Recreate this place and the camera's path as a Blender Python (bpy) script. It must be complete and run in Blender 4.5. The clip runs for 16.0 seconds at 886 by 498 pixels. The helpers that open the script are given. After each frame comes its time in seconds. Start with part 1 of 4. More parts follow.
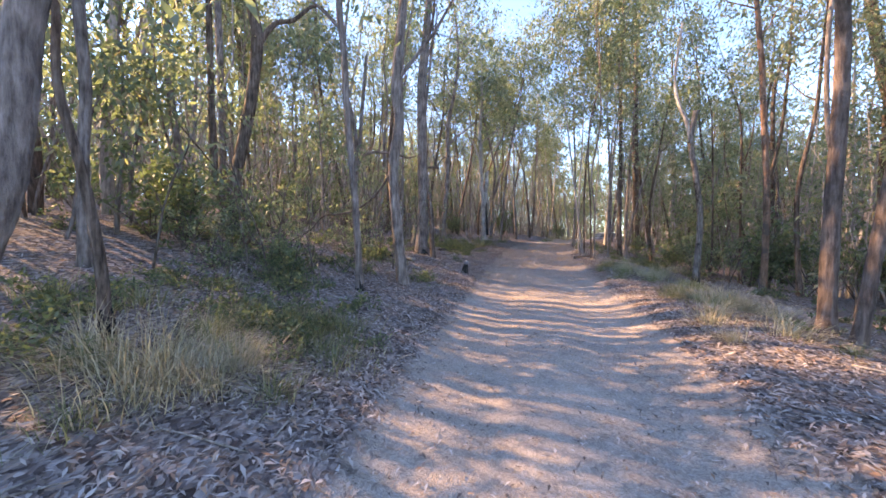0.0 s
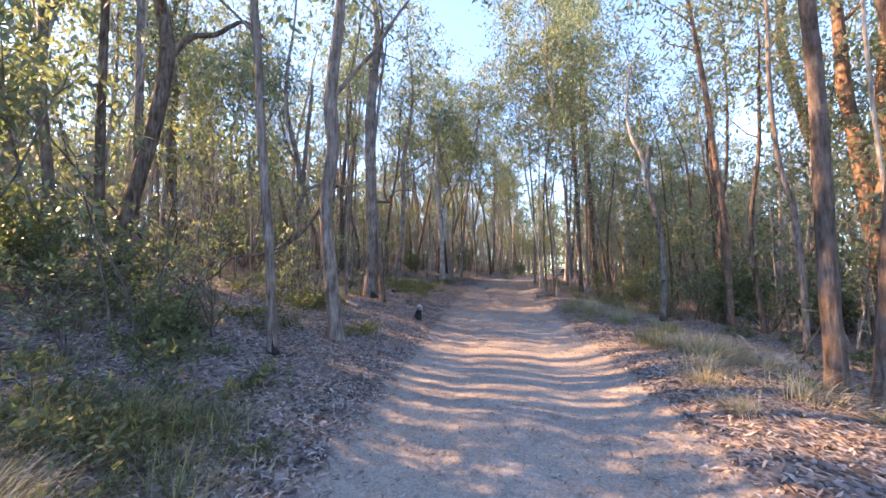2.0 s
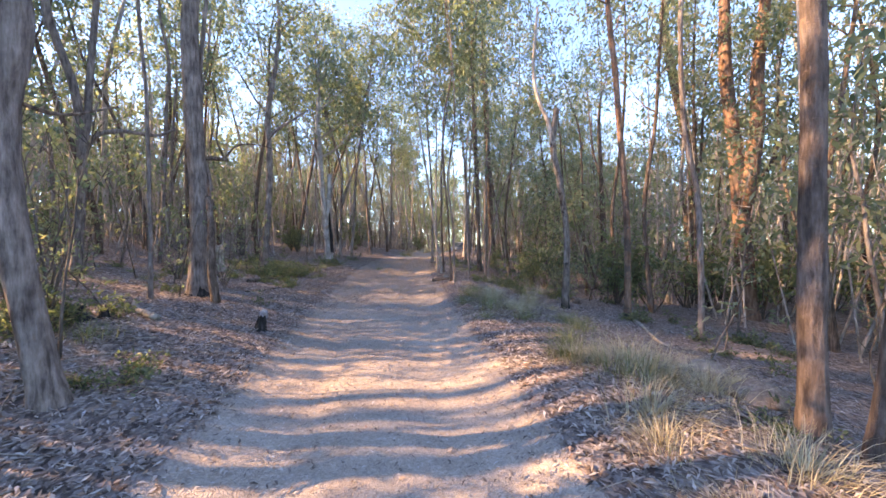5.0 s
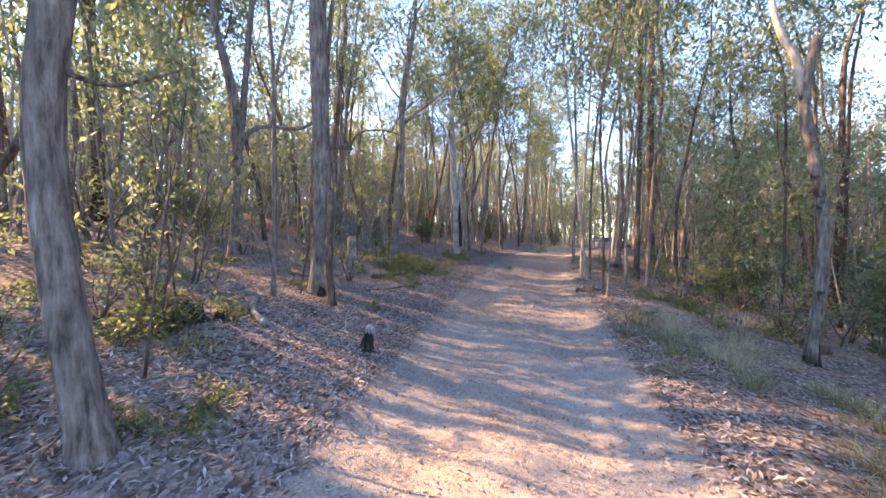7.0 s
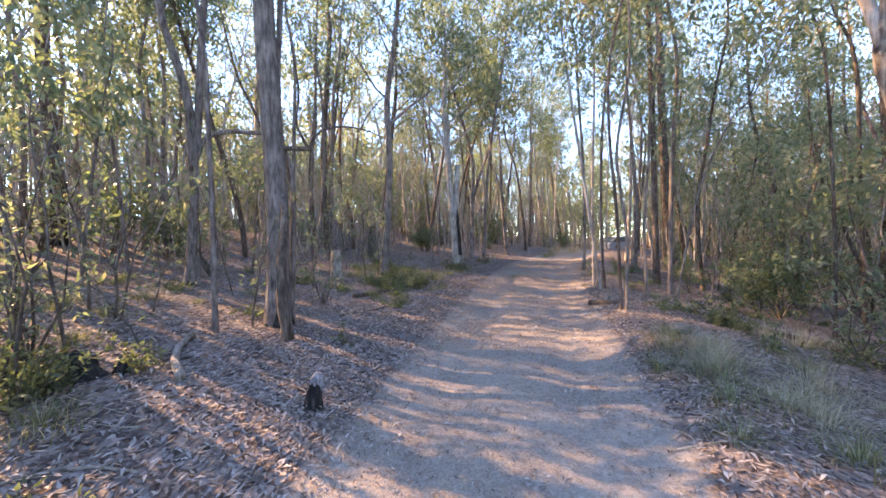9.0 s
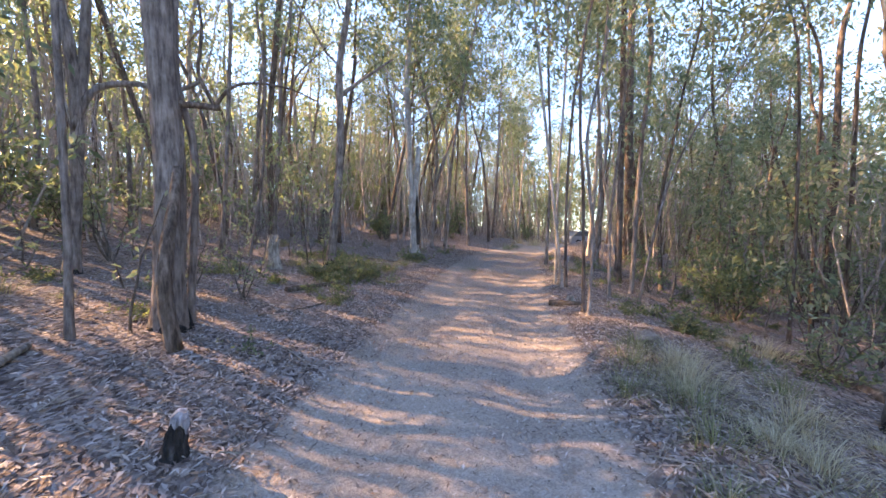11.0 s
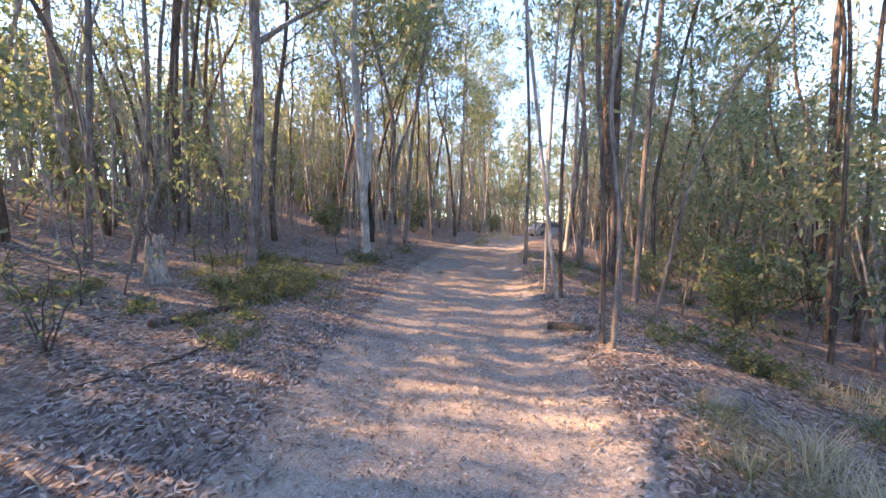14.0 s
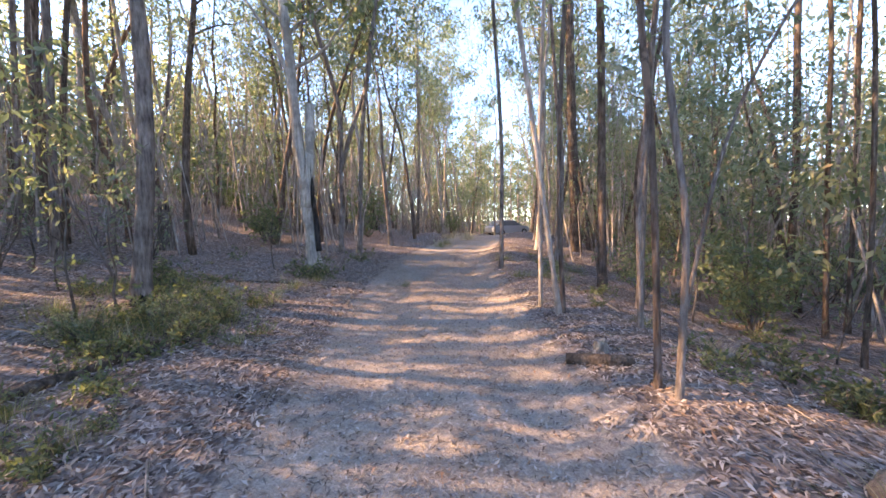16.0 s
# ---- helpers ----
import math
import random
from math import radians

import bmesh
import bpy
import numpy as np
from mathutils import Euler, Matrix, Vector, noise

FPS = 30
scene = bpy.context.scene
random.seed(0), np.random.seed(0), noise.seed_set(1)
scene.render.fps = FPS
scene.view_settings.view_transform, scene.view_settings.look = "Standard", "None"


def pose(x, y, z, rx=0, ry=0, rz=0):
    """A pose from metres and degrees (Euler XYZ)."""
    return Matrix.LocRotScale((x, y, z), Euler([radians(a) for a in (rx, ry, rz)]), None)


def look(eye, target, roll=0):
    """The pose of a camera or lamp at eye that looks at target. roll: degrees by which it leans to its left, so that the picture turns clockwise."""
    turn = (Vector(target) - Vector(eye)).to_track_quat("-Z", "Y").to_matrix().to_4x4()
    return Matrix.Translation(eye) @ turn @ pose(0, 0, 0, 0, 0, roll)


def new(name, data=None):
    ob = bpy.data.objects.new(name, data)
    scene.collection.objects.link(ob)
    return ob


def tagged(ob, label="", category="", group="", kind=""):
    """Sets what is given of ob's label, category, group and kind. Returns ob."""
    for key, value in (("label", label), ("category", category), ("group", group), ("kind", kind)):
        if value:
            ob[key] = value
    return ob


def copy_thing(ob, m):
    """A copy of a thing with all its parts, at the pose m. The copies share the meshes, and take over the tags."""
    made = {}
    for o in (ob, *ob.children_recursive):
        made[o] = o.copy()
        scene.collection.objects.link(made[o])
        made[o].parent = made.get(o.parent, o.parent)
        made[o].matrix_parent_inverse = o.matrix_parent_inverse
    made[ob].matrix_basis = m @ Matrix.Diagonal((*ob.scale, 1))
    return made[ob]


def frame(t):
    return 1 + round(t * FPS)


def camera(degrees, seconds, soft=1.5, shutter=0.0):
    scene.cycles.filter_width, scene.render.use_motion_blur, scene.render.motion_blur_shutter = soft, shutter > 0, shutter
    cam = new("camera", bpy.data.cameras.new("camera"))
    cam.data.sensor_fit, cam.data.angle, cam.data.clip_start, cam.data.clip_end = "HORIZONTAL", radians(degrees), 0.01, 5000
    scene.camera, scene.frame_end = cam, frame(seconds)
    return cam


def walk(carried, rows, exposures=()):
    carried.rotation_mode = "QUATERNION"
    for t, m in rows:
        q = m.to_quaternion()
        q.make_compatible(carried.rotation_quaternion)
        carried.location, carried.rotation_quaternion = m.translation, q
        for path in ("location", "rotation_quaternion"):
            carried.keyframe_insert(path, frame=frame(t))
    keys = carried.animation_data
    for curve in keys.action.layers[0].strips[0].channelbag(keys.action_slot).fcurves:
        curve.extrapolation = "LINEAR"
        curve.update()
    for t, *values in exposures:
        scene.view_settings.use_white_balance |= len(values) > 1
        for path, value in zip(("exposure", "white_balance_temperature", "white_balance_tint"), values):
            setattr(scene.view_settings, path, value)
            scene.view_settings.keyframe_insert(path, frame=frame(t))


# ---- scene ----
cam = camera(102.8, 16.0, soft=1.6)
PATH = [
    (0, (0.82, 0.453, 1.313), (0.648, 2.444, 1.228), 1.1),
    (0.5, (0.998, 0.664, 1.304), (0.99, 2.664, 1.272), 1.9),
    (1, (1.044, 0.862, 1.338), (0.997, 2.862, 1.348), 3.0),
    (1.5, (0.954, 1.174, 1.368), (0.757, 3.161, 1.485), 2.6),
    (2, (1.024, 1.425, 1.393), (1.057, 3.42, 1.52), 0.1),
    (2.5, (1.19, 1.738, 1.409), (1.459, 3.719, 1.473), 2.0),
    (3, (1.2, 2.018, 1.427), (1.437, 4.004, 1.463), 2.5),
    (3.5, (1.248, 2.344, 1.431), (1.636, 4.306, 1.406), 0.2),
    (3.7, (1.31, 2.474, 1.443), (1.911, 4.382, 1.428), 0.9),
    (5.8, (1.955, 3.772, 1.762), (2.504, 5.694, 1.717), -1.0),
    (6, (2.001, 3.945, 1.787), (2.541, 5.869, 1.72), -0.3),
    (6.5, (1.903, 4.337, 1.759), (1.935, 6.333, 1.631), 0.9),
    (7, (1.813, 4.709, 1.821), (1.664, 6.701, 1.727), 1.5),
    (7.5, (1.979, 4.975, 1.85), (2.064, 6.972, 1.761), -0.0),
    (8, (2.172, 5.207, 1.897), (2.332, 7.201, 1.9), -0.9),
    (8.5, (2.199, 5.457, 1.897), (2.443, 7.442, 1.865), -0.2),
    (9, (2.143, 5.767, 1.902), (1.938, 7.755, 1.841), -0.9),
    (9.5, (2.244, 5.864, 1.921), (2.262, 7.856, 1.738), 0.4),
    (10, (2.356, 6.064, 1.948), (2.446, 8.06, 1.862), 1.3),
    (10.2, (2.354, 6.178, 1.924), (2.362, 8.174, 1.812), 1.7),
    (12.3, (2.391, 7.379, 1.991), (2.352, 9.373, 1.843), 1.1),
    (12.5, (2.335, 7.547, 1.998), (2.15, 9.532, 1.834), 0.4),
    (13, (2.29, 7.866, 1.996), (2.067, 9.849, 1.851), -0.0),
    (13.5, (2.407, 8.187, 1.98), (2.58, 10.177, 1.888), -1.3),
    (14, (2.421, 8.55, 1.978), (2.618, 10.533, 1.805), 1.0),
    (14.5, (2.307, 8.941, 1.98), (2.485, 10.931, 1.873), 0.5),
    (15, (2.323, 9.331, 1.984), (2.395, 11.325, 1.85), -0.9),
    (15.5, (2.406, 9.676, 1.974), (2.56, 11.669, 1.907), 2.1),
    (16, (2.376, 9.996, 1.95), (2.825, 11.938, 1.784), -1.0),
]
walk(cam, [(t, look(eye, target, roll)) for t, eye, target, roll in PATH],
     exposures=[(0, 3.3, 10600, 26), (3.5, 3.3, 10600, 26), (7, 3.55, 10600, 26), (13, 3.62, 10600, 26), (16, 3.62, 10600, 26)])

# ---- sky and sun ----
SUN_ELEVATION, SUN_TOWARDS = 28.0, (-0.97, 0.25)
world = bpy.data.worlds.new("sky")
scene.world = world
world.use_nodes = True
wn, wl = world.node_tree.nodes, world.node_tree.links
sky = wn.new("ShaderNodeTexSky")
sky.sky_type, sky.sun_disc = "NISHITA", False
sky.sun_elevation = radians(SUN_ELEVATION)
sky.sun_rotation = math.atan2(SUN_TOWARDS[0], SUN_TOWARDS[1])
sky.air_density, sky.dust_density, sky.ozone_density = 1.0, 0.1, 3.5
sky.altitude = 900
wn["Background"].inputs[1].default_value = 0.12
tint = wn.new("ShaderNodeMix")
tint.data_type, tint.blend_type = "RGBA", "MULTIPLY"
tint.inputs[0].default_value, tint.inputs[7].default_value = 1.0, (0.48, 0.73, 1.0, 1)
wl.new(sky.outputs[0], tint.inputs[6])
wl.new(tint.outputs[2], wn["Background"].inputs[0])
sun = new("sun", bpy.data.lights.new("sun", "SUN"))
sun.data.energy, sun.data.angle, sun.data.color = 2.0, radians(0.6), (1.0, 0.83, 0.64)
_c = math.cos(radians(SUN_ELEVATION))
sun.matrix_world = look((0, 0, 0), (-SUN_TOWARDS[0] * _c, -SUN_TOWARDS[1] * _c, -math.sin(radians(SUN_ELEVATION))))


# ---- materials ----
def material(name, rough=0.9, spec=0.2):
    m = bpy.data.materials.new(name)
    m.use_nodes = True
    b = m.node_tree.nodes["Principled BSDF"]
    b.inputs["Roughness"].default_value = rough
    b.inputs["Specular IOR Level"].default_value = spec
    return m, m.node_tree.nodes, m.node_tree.links, b


def ramp(nodes, stops):
    r = nodes.new("ShaderNodeValToRGB")
    e = r.color_ramp.elements
    while len(e) < len(stops):
        e.new(0.5)
    for s, (p, c) in zip(e, stops):
        s.position, s.color = p, (*c, 1)
    return r


def mapped(nodes, links, scale, source="Object"):
    tc, mp = nodes.new("ShaderNodeTexCoord"), nodes.new("ShaderNodeMapping")
    mp.inputs["Scale"].default_value = scale
    links.new(tc.outputs[source], mp.inputs[0])
    return mp.outputs[0]


def noise_tex(nodes, links, vec, scale, detail=4, rough=0.6):
    n = nodes.new("ShaderNodeTexNoise")
    n.inputs["Scale"].default_value, n.inputs["Detail"].default_value, n.inputs["Roughness"].default_value = scale, detail, rough
    links.new(vec, n.inputs["Vector"])
    return n.outputs[0]


def mixed(nodes, links, fac, a, b, mode="MIX"):
    m = nodes.new("ShaderNodeMix")
    m.data_type, m.blend_type = "RGBA", mode
    for sock, v in ((m.inputs[0], fac), (m.inputs[6], a), (m.inputs[7], b)):
        if isinstance(v, (int, float)):
            sock.default_value = v
        elif isinstance(v, tuple):
            sock.default_value = (*v, 1)
        else:
            links.new(v, sock)
    return m.outputs[2]


def bumped(nodes, links, bsdf, height, strength, distance):
    b = nodes.new("ShaderNodeBump")
    b.inputs["Strength"].default_value, b.inputs["Distance"].default_value = strength, distance
    links.new(height, b.inputs["Height"])
    links.new(b.outputs[0], bsdf.inputs["Normal"])


def bark_material(name, dark, mid, light, fissure=1.0, patch=None, patch_at=0.55):
    """Bark: long vertical fissures, blotches, and patches where an outer layer has come away."""
    m, n, l, b = material(name, 0.92, 0.15)
    info = n.new("ShaderNodeObjectInfo")
    tc, add = n.new("ShaderNodeTexCoord"), n.new("ShaderNodeVectorMath")
    scl = n.new("ShaderNodeVectorMath")
    scl.operation = "SCALE"
    scl.inputs[0].default_value = (9.0, 7.0, 5.0)
    l.new(info.outputs["Random"], scl.inputs["Scale"])
    l.new(tc.outputs["Object"], add.inputs[0])
    l.new(scl.outputs[0], add.inputs[1])
    mp = n.new("ShaderNodeMapping")
    mp.inputs["Scale"].default_value = (26, 26, 4.5)
    l.new(add.outputs[0], mp.inputs[0])
    fis = noise_tex(n, l, mp.outputs[0], 1.0, 6, 0.65)
    blot = noise_tex(n, l, add.outputs[0], 3.5, 4, 0.6)
    fine = noise_tex(n, l, add.outputs[0], 60, 3, 0.6)
    r1 = ramp(n, [(0.32, dark), (0.5, mid), (0.7, light)])
    l.new(fis, r1.inputs[0])
    r2 = ramp(n, [(0.35, (0.62, 0.6, 0.58)), (0.65, (1.15, 1.12, 1.1))])
    l.new(blot, r2.inputs[0])
    col = mixed(n, l, 1.0, r1.outputs[0], r2.outputs[0], "MULTIPLY")
    if patch:
        pn = noise_tex(n, l, add.outputs[0], 2.2, 5, 0.7)
        pr = ramp(n, [(patch_at - 0.03, (0, 0, 0)), (patch_at + 0.03, (1, 1, 1))])
        l.new(pn, pr.inputs[0])
        col = mixed(n, l, pr.outputs[0], col, patch)
    l.new(col, b.inputs["Base Color"])
    h = n.new("ShaderNodeMath")
    h.operation = "MULTIPLY_ADD"
    h.inputs[1].default_value = 0.35
    l.new(fine, h.inputs[0])
    l.new(fis, h.inputs[2])
    bumped(n, l, b, h.outputs[0], fissure, 0.03)
    return m


BARK = {
    "grey": bark_material("grey_bark", (0.085, 0.067, 0.060), (0.215, 0.178, 0.162), (0.345, 0.298, 0.272)),
    "dark": bark_material("dark_bark", (0.042, 0.031, 0.026), (0.144, 0.106, 0.086), (0.264, 0.210, 0.180)),
    "pale": bark_material("pale_bark", (0.22, 0.19, 0.17), (0.37, 0.325, 0.295), (0.53, 0.48, 0.44), 0.6),
    "pink": bark_material("pinkish_bark", (0.062, 0.046, 0.040), (0.150, 0.113, 0.098), (0.245, 0.195, 0.172), 1.0, (0.25, 0.165, 0.125), 0.64),
    "white": bark_material("white_bark", (0.22, 0.20, 0.18), (0.38, 0.352, 0.325), (0.52, 0.49, 0.455), 0.35, (0.26, 0.23, 0.205), 0.57),
    "orange": bark_material("orange_bark", (0.12, 0.070, 0.050), (0.255, 0.145, 0.102), (0.38, 0.25, 0.185), 0.9, (0.105, 0.075, 0.062), 0.55),
    "burnt": bark_material("scorched_bark", (0.05, 0.042, 0.038), (0.17, 0.145, 0.128), (0.34, 0.305, 0.275), 0.9, (0.03, 0.025, 0.024), 0.61),
}
CHAR = bark_material("charcoal", (0.014, 0.013, 0.013), (0.034, 0.032, 0.032), (0.085, 0.082, 0.083), 1.0)
DEADWOOD = bark_material("weathered_wood", (0.14, 0.12, 0.10), (0.32, 0.28, 0.24), (0.50, 0.45, 0.39), 0.8)
LOGWOOD = bark_material("rotten_log_bark", (0.035, 0.028, 0.024), (0.11, 0.085, 0.07), (0.22, 0.18, 0.15), 1.0)
ASH = bark_material("ash_grey_wood", (0.10, 0.10, 0.11), (0.24, 0.24, 0.26), (0.42, 0.42, 0.45), 0.6)
TWIG = bark_material("twig_bark", (0.06, 0.05, 0.045), (0.13, 0.11, 0.095), (0.22, 0.19, 0.165), 0.6)


def leaf_material(name, stops, gloss=0.5, through_light=0.5):
    m, n, l, b = material(name, gloss, 0.35)
    geo = n.new("ShaderNodeNewGeometry")
    r = ramp(n, stops)
    l.new(geo.outputs["Random Per Island"], r.inputs[0])
    l.new(r.outputs[0], b.inputs["Base Color"])
    if through_light:
        t, mx = n.new("ShaderNodeBsdfTranslucent"), n.new("ShaderNodeMixShader")
        l.new(mixed(n, l, 1.0, r.outputs[0], (1.35, 1.5, 1.0), "MULTIPLY"), t.inputs[0])
        mx.inputs[0].default_value = through_light
        l.new(b.outputs[0], mx.inputs[1])
        l.new(t.outputs[0], mx.inputs[2])
        l.new(mx.outputs[0], n["Material Output"].inputs[0])
    return m


LEAF = leaf_material("gum_leaf", [(0.0, (0.090, 0.120, 0.085)), (0.35, (0.150, 0.185, 0.125)), (0.7, (0.215, 0.245, 0.170)), (0.92, (0.285, 0.285, 0.205)), (1.0, (0.29, 0.22, 0.15))])
LEAF_DARK = leaf_material("shrub_leaf", [(0.0, (0.085, 0.118, 0.075)), (0.6, (0.135, 0.172, 0.105)), (1.0, (0.21, 0.235, 0.135))], 0.4)
LITTER = leaf_material("fallen_leaf", [(0.0, (0.078, 0.054, 0.044)), (0.3, (0.172, 0.130, 0.110)), (0.6, (0.295, 0.243, 0.212)), (0.9, (0.48, 0.42, 0.375)), (0.96, (0.37, 0.23, 0.15)), (1.0, (0.30, 0.15, 0.09))], 0.6, 0.0)
STRAW = leaf_material("dry_grass", [(0.0, (0.24, 0.19, 0.12)), (0.6, (0.40, 0.33, 0.22)), (1.0, (0.55, 0.48, 0.35))], 0.7, 0.2)
GRASS = leaf_material("green_grass", [(0.0, (0.09, 0.11, 0.045)), (0.5, (0.15, 0.17, 0.075)), (0.8, (0.26, 0.24, 0.13)), (1.0, (0.42, 0.36, 0.24))], 0.6, 0.25)


def ground_material():
    """Leaf litter over earth, turning into trodden gravelly dirt where the attribute track says so."""
    m, n, l, b = material("forest_floor", 0.95, 0.1)
    at = n.new("ShaderNodeAttribute")
    at.attribute_name = "track"
    vec = mapped(n, l, (1, 1, 1))
    warp = n.new("ShaderNodeVectorMath")
    warp.operation = "ADD"
    wob = n.new("ShaderNodeTexNoise")
    wob.inputs["Scale"].default_value = 9
    l.new(vec, wob.inputs["Vector"])
    sc = n.new("ShaderNodeVectorMath")
    sc.operation = "SCALE"
    sc.inputs["Scale"].default_value = 0.12
    l.new(wob.outputs["Color"], sc.inputs[0])
    l.new(vec, warp.inputs[0])
    l.new(sc.outputs[0], warp.inputs[1])
    flakes = []
    for turn, scale in ((0.6, 34), (-0.9, 46)):
        mp = n.new("ShaderNodeMapping")
        mp.inputs["Rotation"].default_value = (0, 0, turn)
        mp.inputs["Scale"].default_value = (1, 0.55, 0.4)
        l.new(warp.outputs[0], mp.inputs[0])
        v = n.new("ShaderNodeTexVoronoi")
        v.inputs["Scale"].default_value = scale
        l.new(mp.outputs[0], v.inputs["Vector"])
        bw = n.new("ShaderNodeSeparateColor")
        l.new(v.outputs["Color"], bw.inputs[0])
        flakes.append((v, bw.outputs[0]))
    stops = [(0.0, (0.050, 0.036, 0.032)), (0.3, (0.120, 0.090, 0.080)), (0.6, (0.205, 0.165, 0.150)), (0.85, (0.340, 0.290, 0.265)), (1.0, (0.250, 0.150, 0.105))]
    r1, r2 = ramp(n, stops), ramp(n, stops)
    l.new(flakes[0][1], r1.inputs[0])
    l.new(flakes[1][1], r2.inputs[0])
    big = noise_tex(n, l, vec, 0.9, 5, 0.6)
    mid = noise_tex(n, l, vec, 5.0, 4, 0.6)
    pick = ramp(n, [(0.45, (0, 0, 0)), (0.55, (1, 1, 1))])
    l.new(mid, pick.inputs[0])
    litter = mixed(n, l, pick.outputs[0], r1.outputs[0], r2.outputs[0])
    bare = ramp(n, [(0.56, (0, 0, 0)), (0.72, (1, 1, 1))])
    l.new(big, bare.inputs[0])
    earth = ramp(n, [(0.3, (0.175, 0.128, 0.106)), (0.7, (0.310, 0.240, 0.203))])
    l.new(mid, earth.inputs[0])
    half = n.new("ShaderNodeMath")
    half.operation = "MULTIPLY"
    half.inputs[1].default_value = 0.55
    l.new(bare.outputs[0], half.inputs[0])
    litter = mixed(n, l, half.outputs[0], litter, earth.outputs[0])
    grit = n.new("ShaderNodeTexVoronoi")
    grit.inputs["Scale"].default_value = 80
    l.new(warp.outputs[0], grit.inputs["Vector"])
    gs = n.new("ShaderNodeSeparateColor")
    l.new(grit.outputs["Color"], gs.inputs[0])
    gr = ramp(n, [(0.0, (0.175, 0.140, 0.115)), (0.5, (0.315, 0.258, 0.215)), (1.0, (0.475, 0.405, 0.345))])
    l.new(gs.outputs[0], gr.inputs[0])
    dust = ramp(n, [(0.35, (0.292, 0.230, 0.188)), (0.65, (0.425, 0.346, 0.290))])
    l.new(big, dust.inputs[0])
    dirt = mixed(n, l, 0.5, gr.outputs[0], dust.outputs[0])
    thin = noise_tex(n, l, vec, 1.7, 5, 0.65)
    cover = ramp(n, [(0.48, (0, 0, 0)), (0.70, (0.45, 0.45, 0.45))])
    l.new(thin, cover.inputs[0])
    dirt = mixed(n, l, cover.outputs[0], dirt, litter)
    edge = n.new("ShaderNodeMath")
    edge.operation = "MULTIPLY_ADD"
    edge.inputs[1].default_value, edge.inputs[2].default_value = 0.7, -0.35
    l.new(mid, edge.inputs[0])
    tr = n.new("ShaderNodeMath")
    tr.operation = "ADD"
    l.new(at.outputs["Fac"], tr.inputs[0])
    l.new(edge.outputs[0], tr.inputs[1])
    mask = ramp(n, [(0.38, (0, 0, 0)), (0.60, (1, 1, 1))])
    l.new(tr.outputs[0], mask.inputs[0])
    l.new(mixed(n, l, mask.outputs[0], litter, dirt), b.inputs["Base Color"])
    hgt = n.new("ShaderNodeMath")
    hgt.operation = "ADD"
    low = n.new("ShaderNodeMath")
    low.operation = "MULTIPLY"
    low.inputs[1].default_value = 0.3
    l.new(mid, low.inputs[0])
    gravel = n.new("ShaderNodeMath")
    gravel.operation = "MULTIPLY"
    gravel.inputs[1].default_value = 0.35
    l.new(grit.outputs["Distance"], gravel.inputs[0])
    l.new(mixed(n, l, mask.outputs[0], flakes[0][0].outputs["Distance"], gravel.outputs[0]), hgt.inputs[0])
    l.new(low.outputs[0], hgt.inputs[1])
    bumped(n, l, b, hgt.outputs[0], 0.7, 0.022)
    return m


FLOOR = ground_material()


# ---- lie of the land ----
TRACK_Y = [-30, -6, 0, 4.4, 8.3, 11.2, 14, 17, 20, 24.5, 30, 36, 60]
TRACK_X = [-2.6, 0.55, 1.2, 1.68, 2.3, 2.75, 3.2, 3.85, 4.7, 7.1, 10.2, 13.3, 25]


def step(a, b, v):
    v = np.clip((v - a) / (b - a), 0, 1)
    return v * v * (3 - 2 * v)


def off_track(x, y):
    """Metres to the right of the track's middle."""
    return x - np.interp(y, TRACK_Y, TRACK_X)


def lie(x, y):
    """The height of the ground, without its small bumps."""
    x, y = np.asarray(x, float), np.asarray(y, float)
    z = 0.05 * (np.clip(y, -10, 26) - 3.3) - 0.05 * np.clip(y - 26, 0, 22)
    d = off_track(x, y)
    left = np.maximum(-d, 0)
    k = 0.21 - 0.12 * step(8, 15, y)
    k = k + (0.15 - k) * step(6, 12, left)
    z = z + k * np.clip(left - 1.1, 0, 13) + 0.03 * np.clip(left - 14.1, 0, 30)
    r = np.maximum(d, 0)
    fall = 0.14 + 0.09 * step(10.5, 13.5, y) * (1 - step(17, 24, y))
    z = z + 0.15 * step(0.9, 1.8, r) + 0.12 * np.exp(-(((y - 4.9) / 2.5) ** 2) - ((r - 3) / 1.2) ** 2)
    return z - fall * np.clip(r - 2.3, 0, 5) - 0.04 * np.clip(r - 7.3, 0, 40)


def bumps(x, y):
    d = np.abs(off_track(x, y))
    rough = 0.25 + 0.75 * step(1.0, 2.2, d)
    b = np.sin(x * 2.1 + 1.3 * np.sin(y * 1.7)) * np.sin(y * 2.4 + 0.8 * np.sin(x * 1.9)) * 0.022
    b = b + np.sin(x * 5.3 + y * 1.1) * np.sin(y * 6.1 - x * 0.7) * 0.008
    rut = -0.03 * np.exp(-((d - 0.62) / 0.2) ** 2)
    return b * rough + rut


def ground(x, y):
    return float(lie(x, y) + bumps(np.asarray(x, float), np.asarray(y, float)))


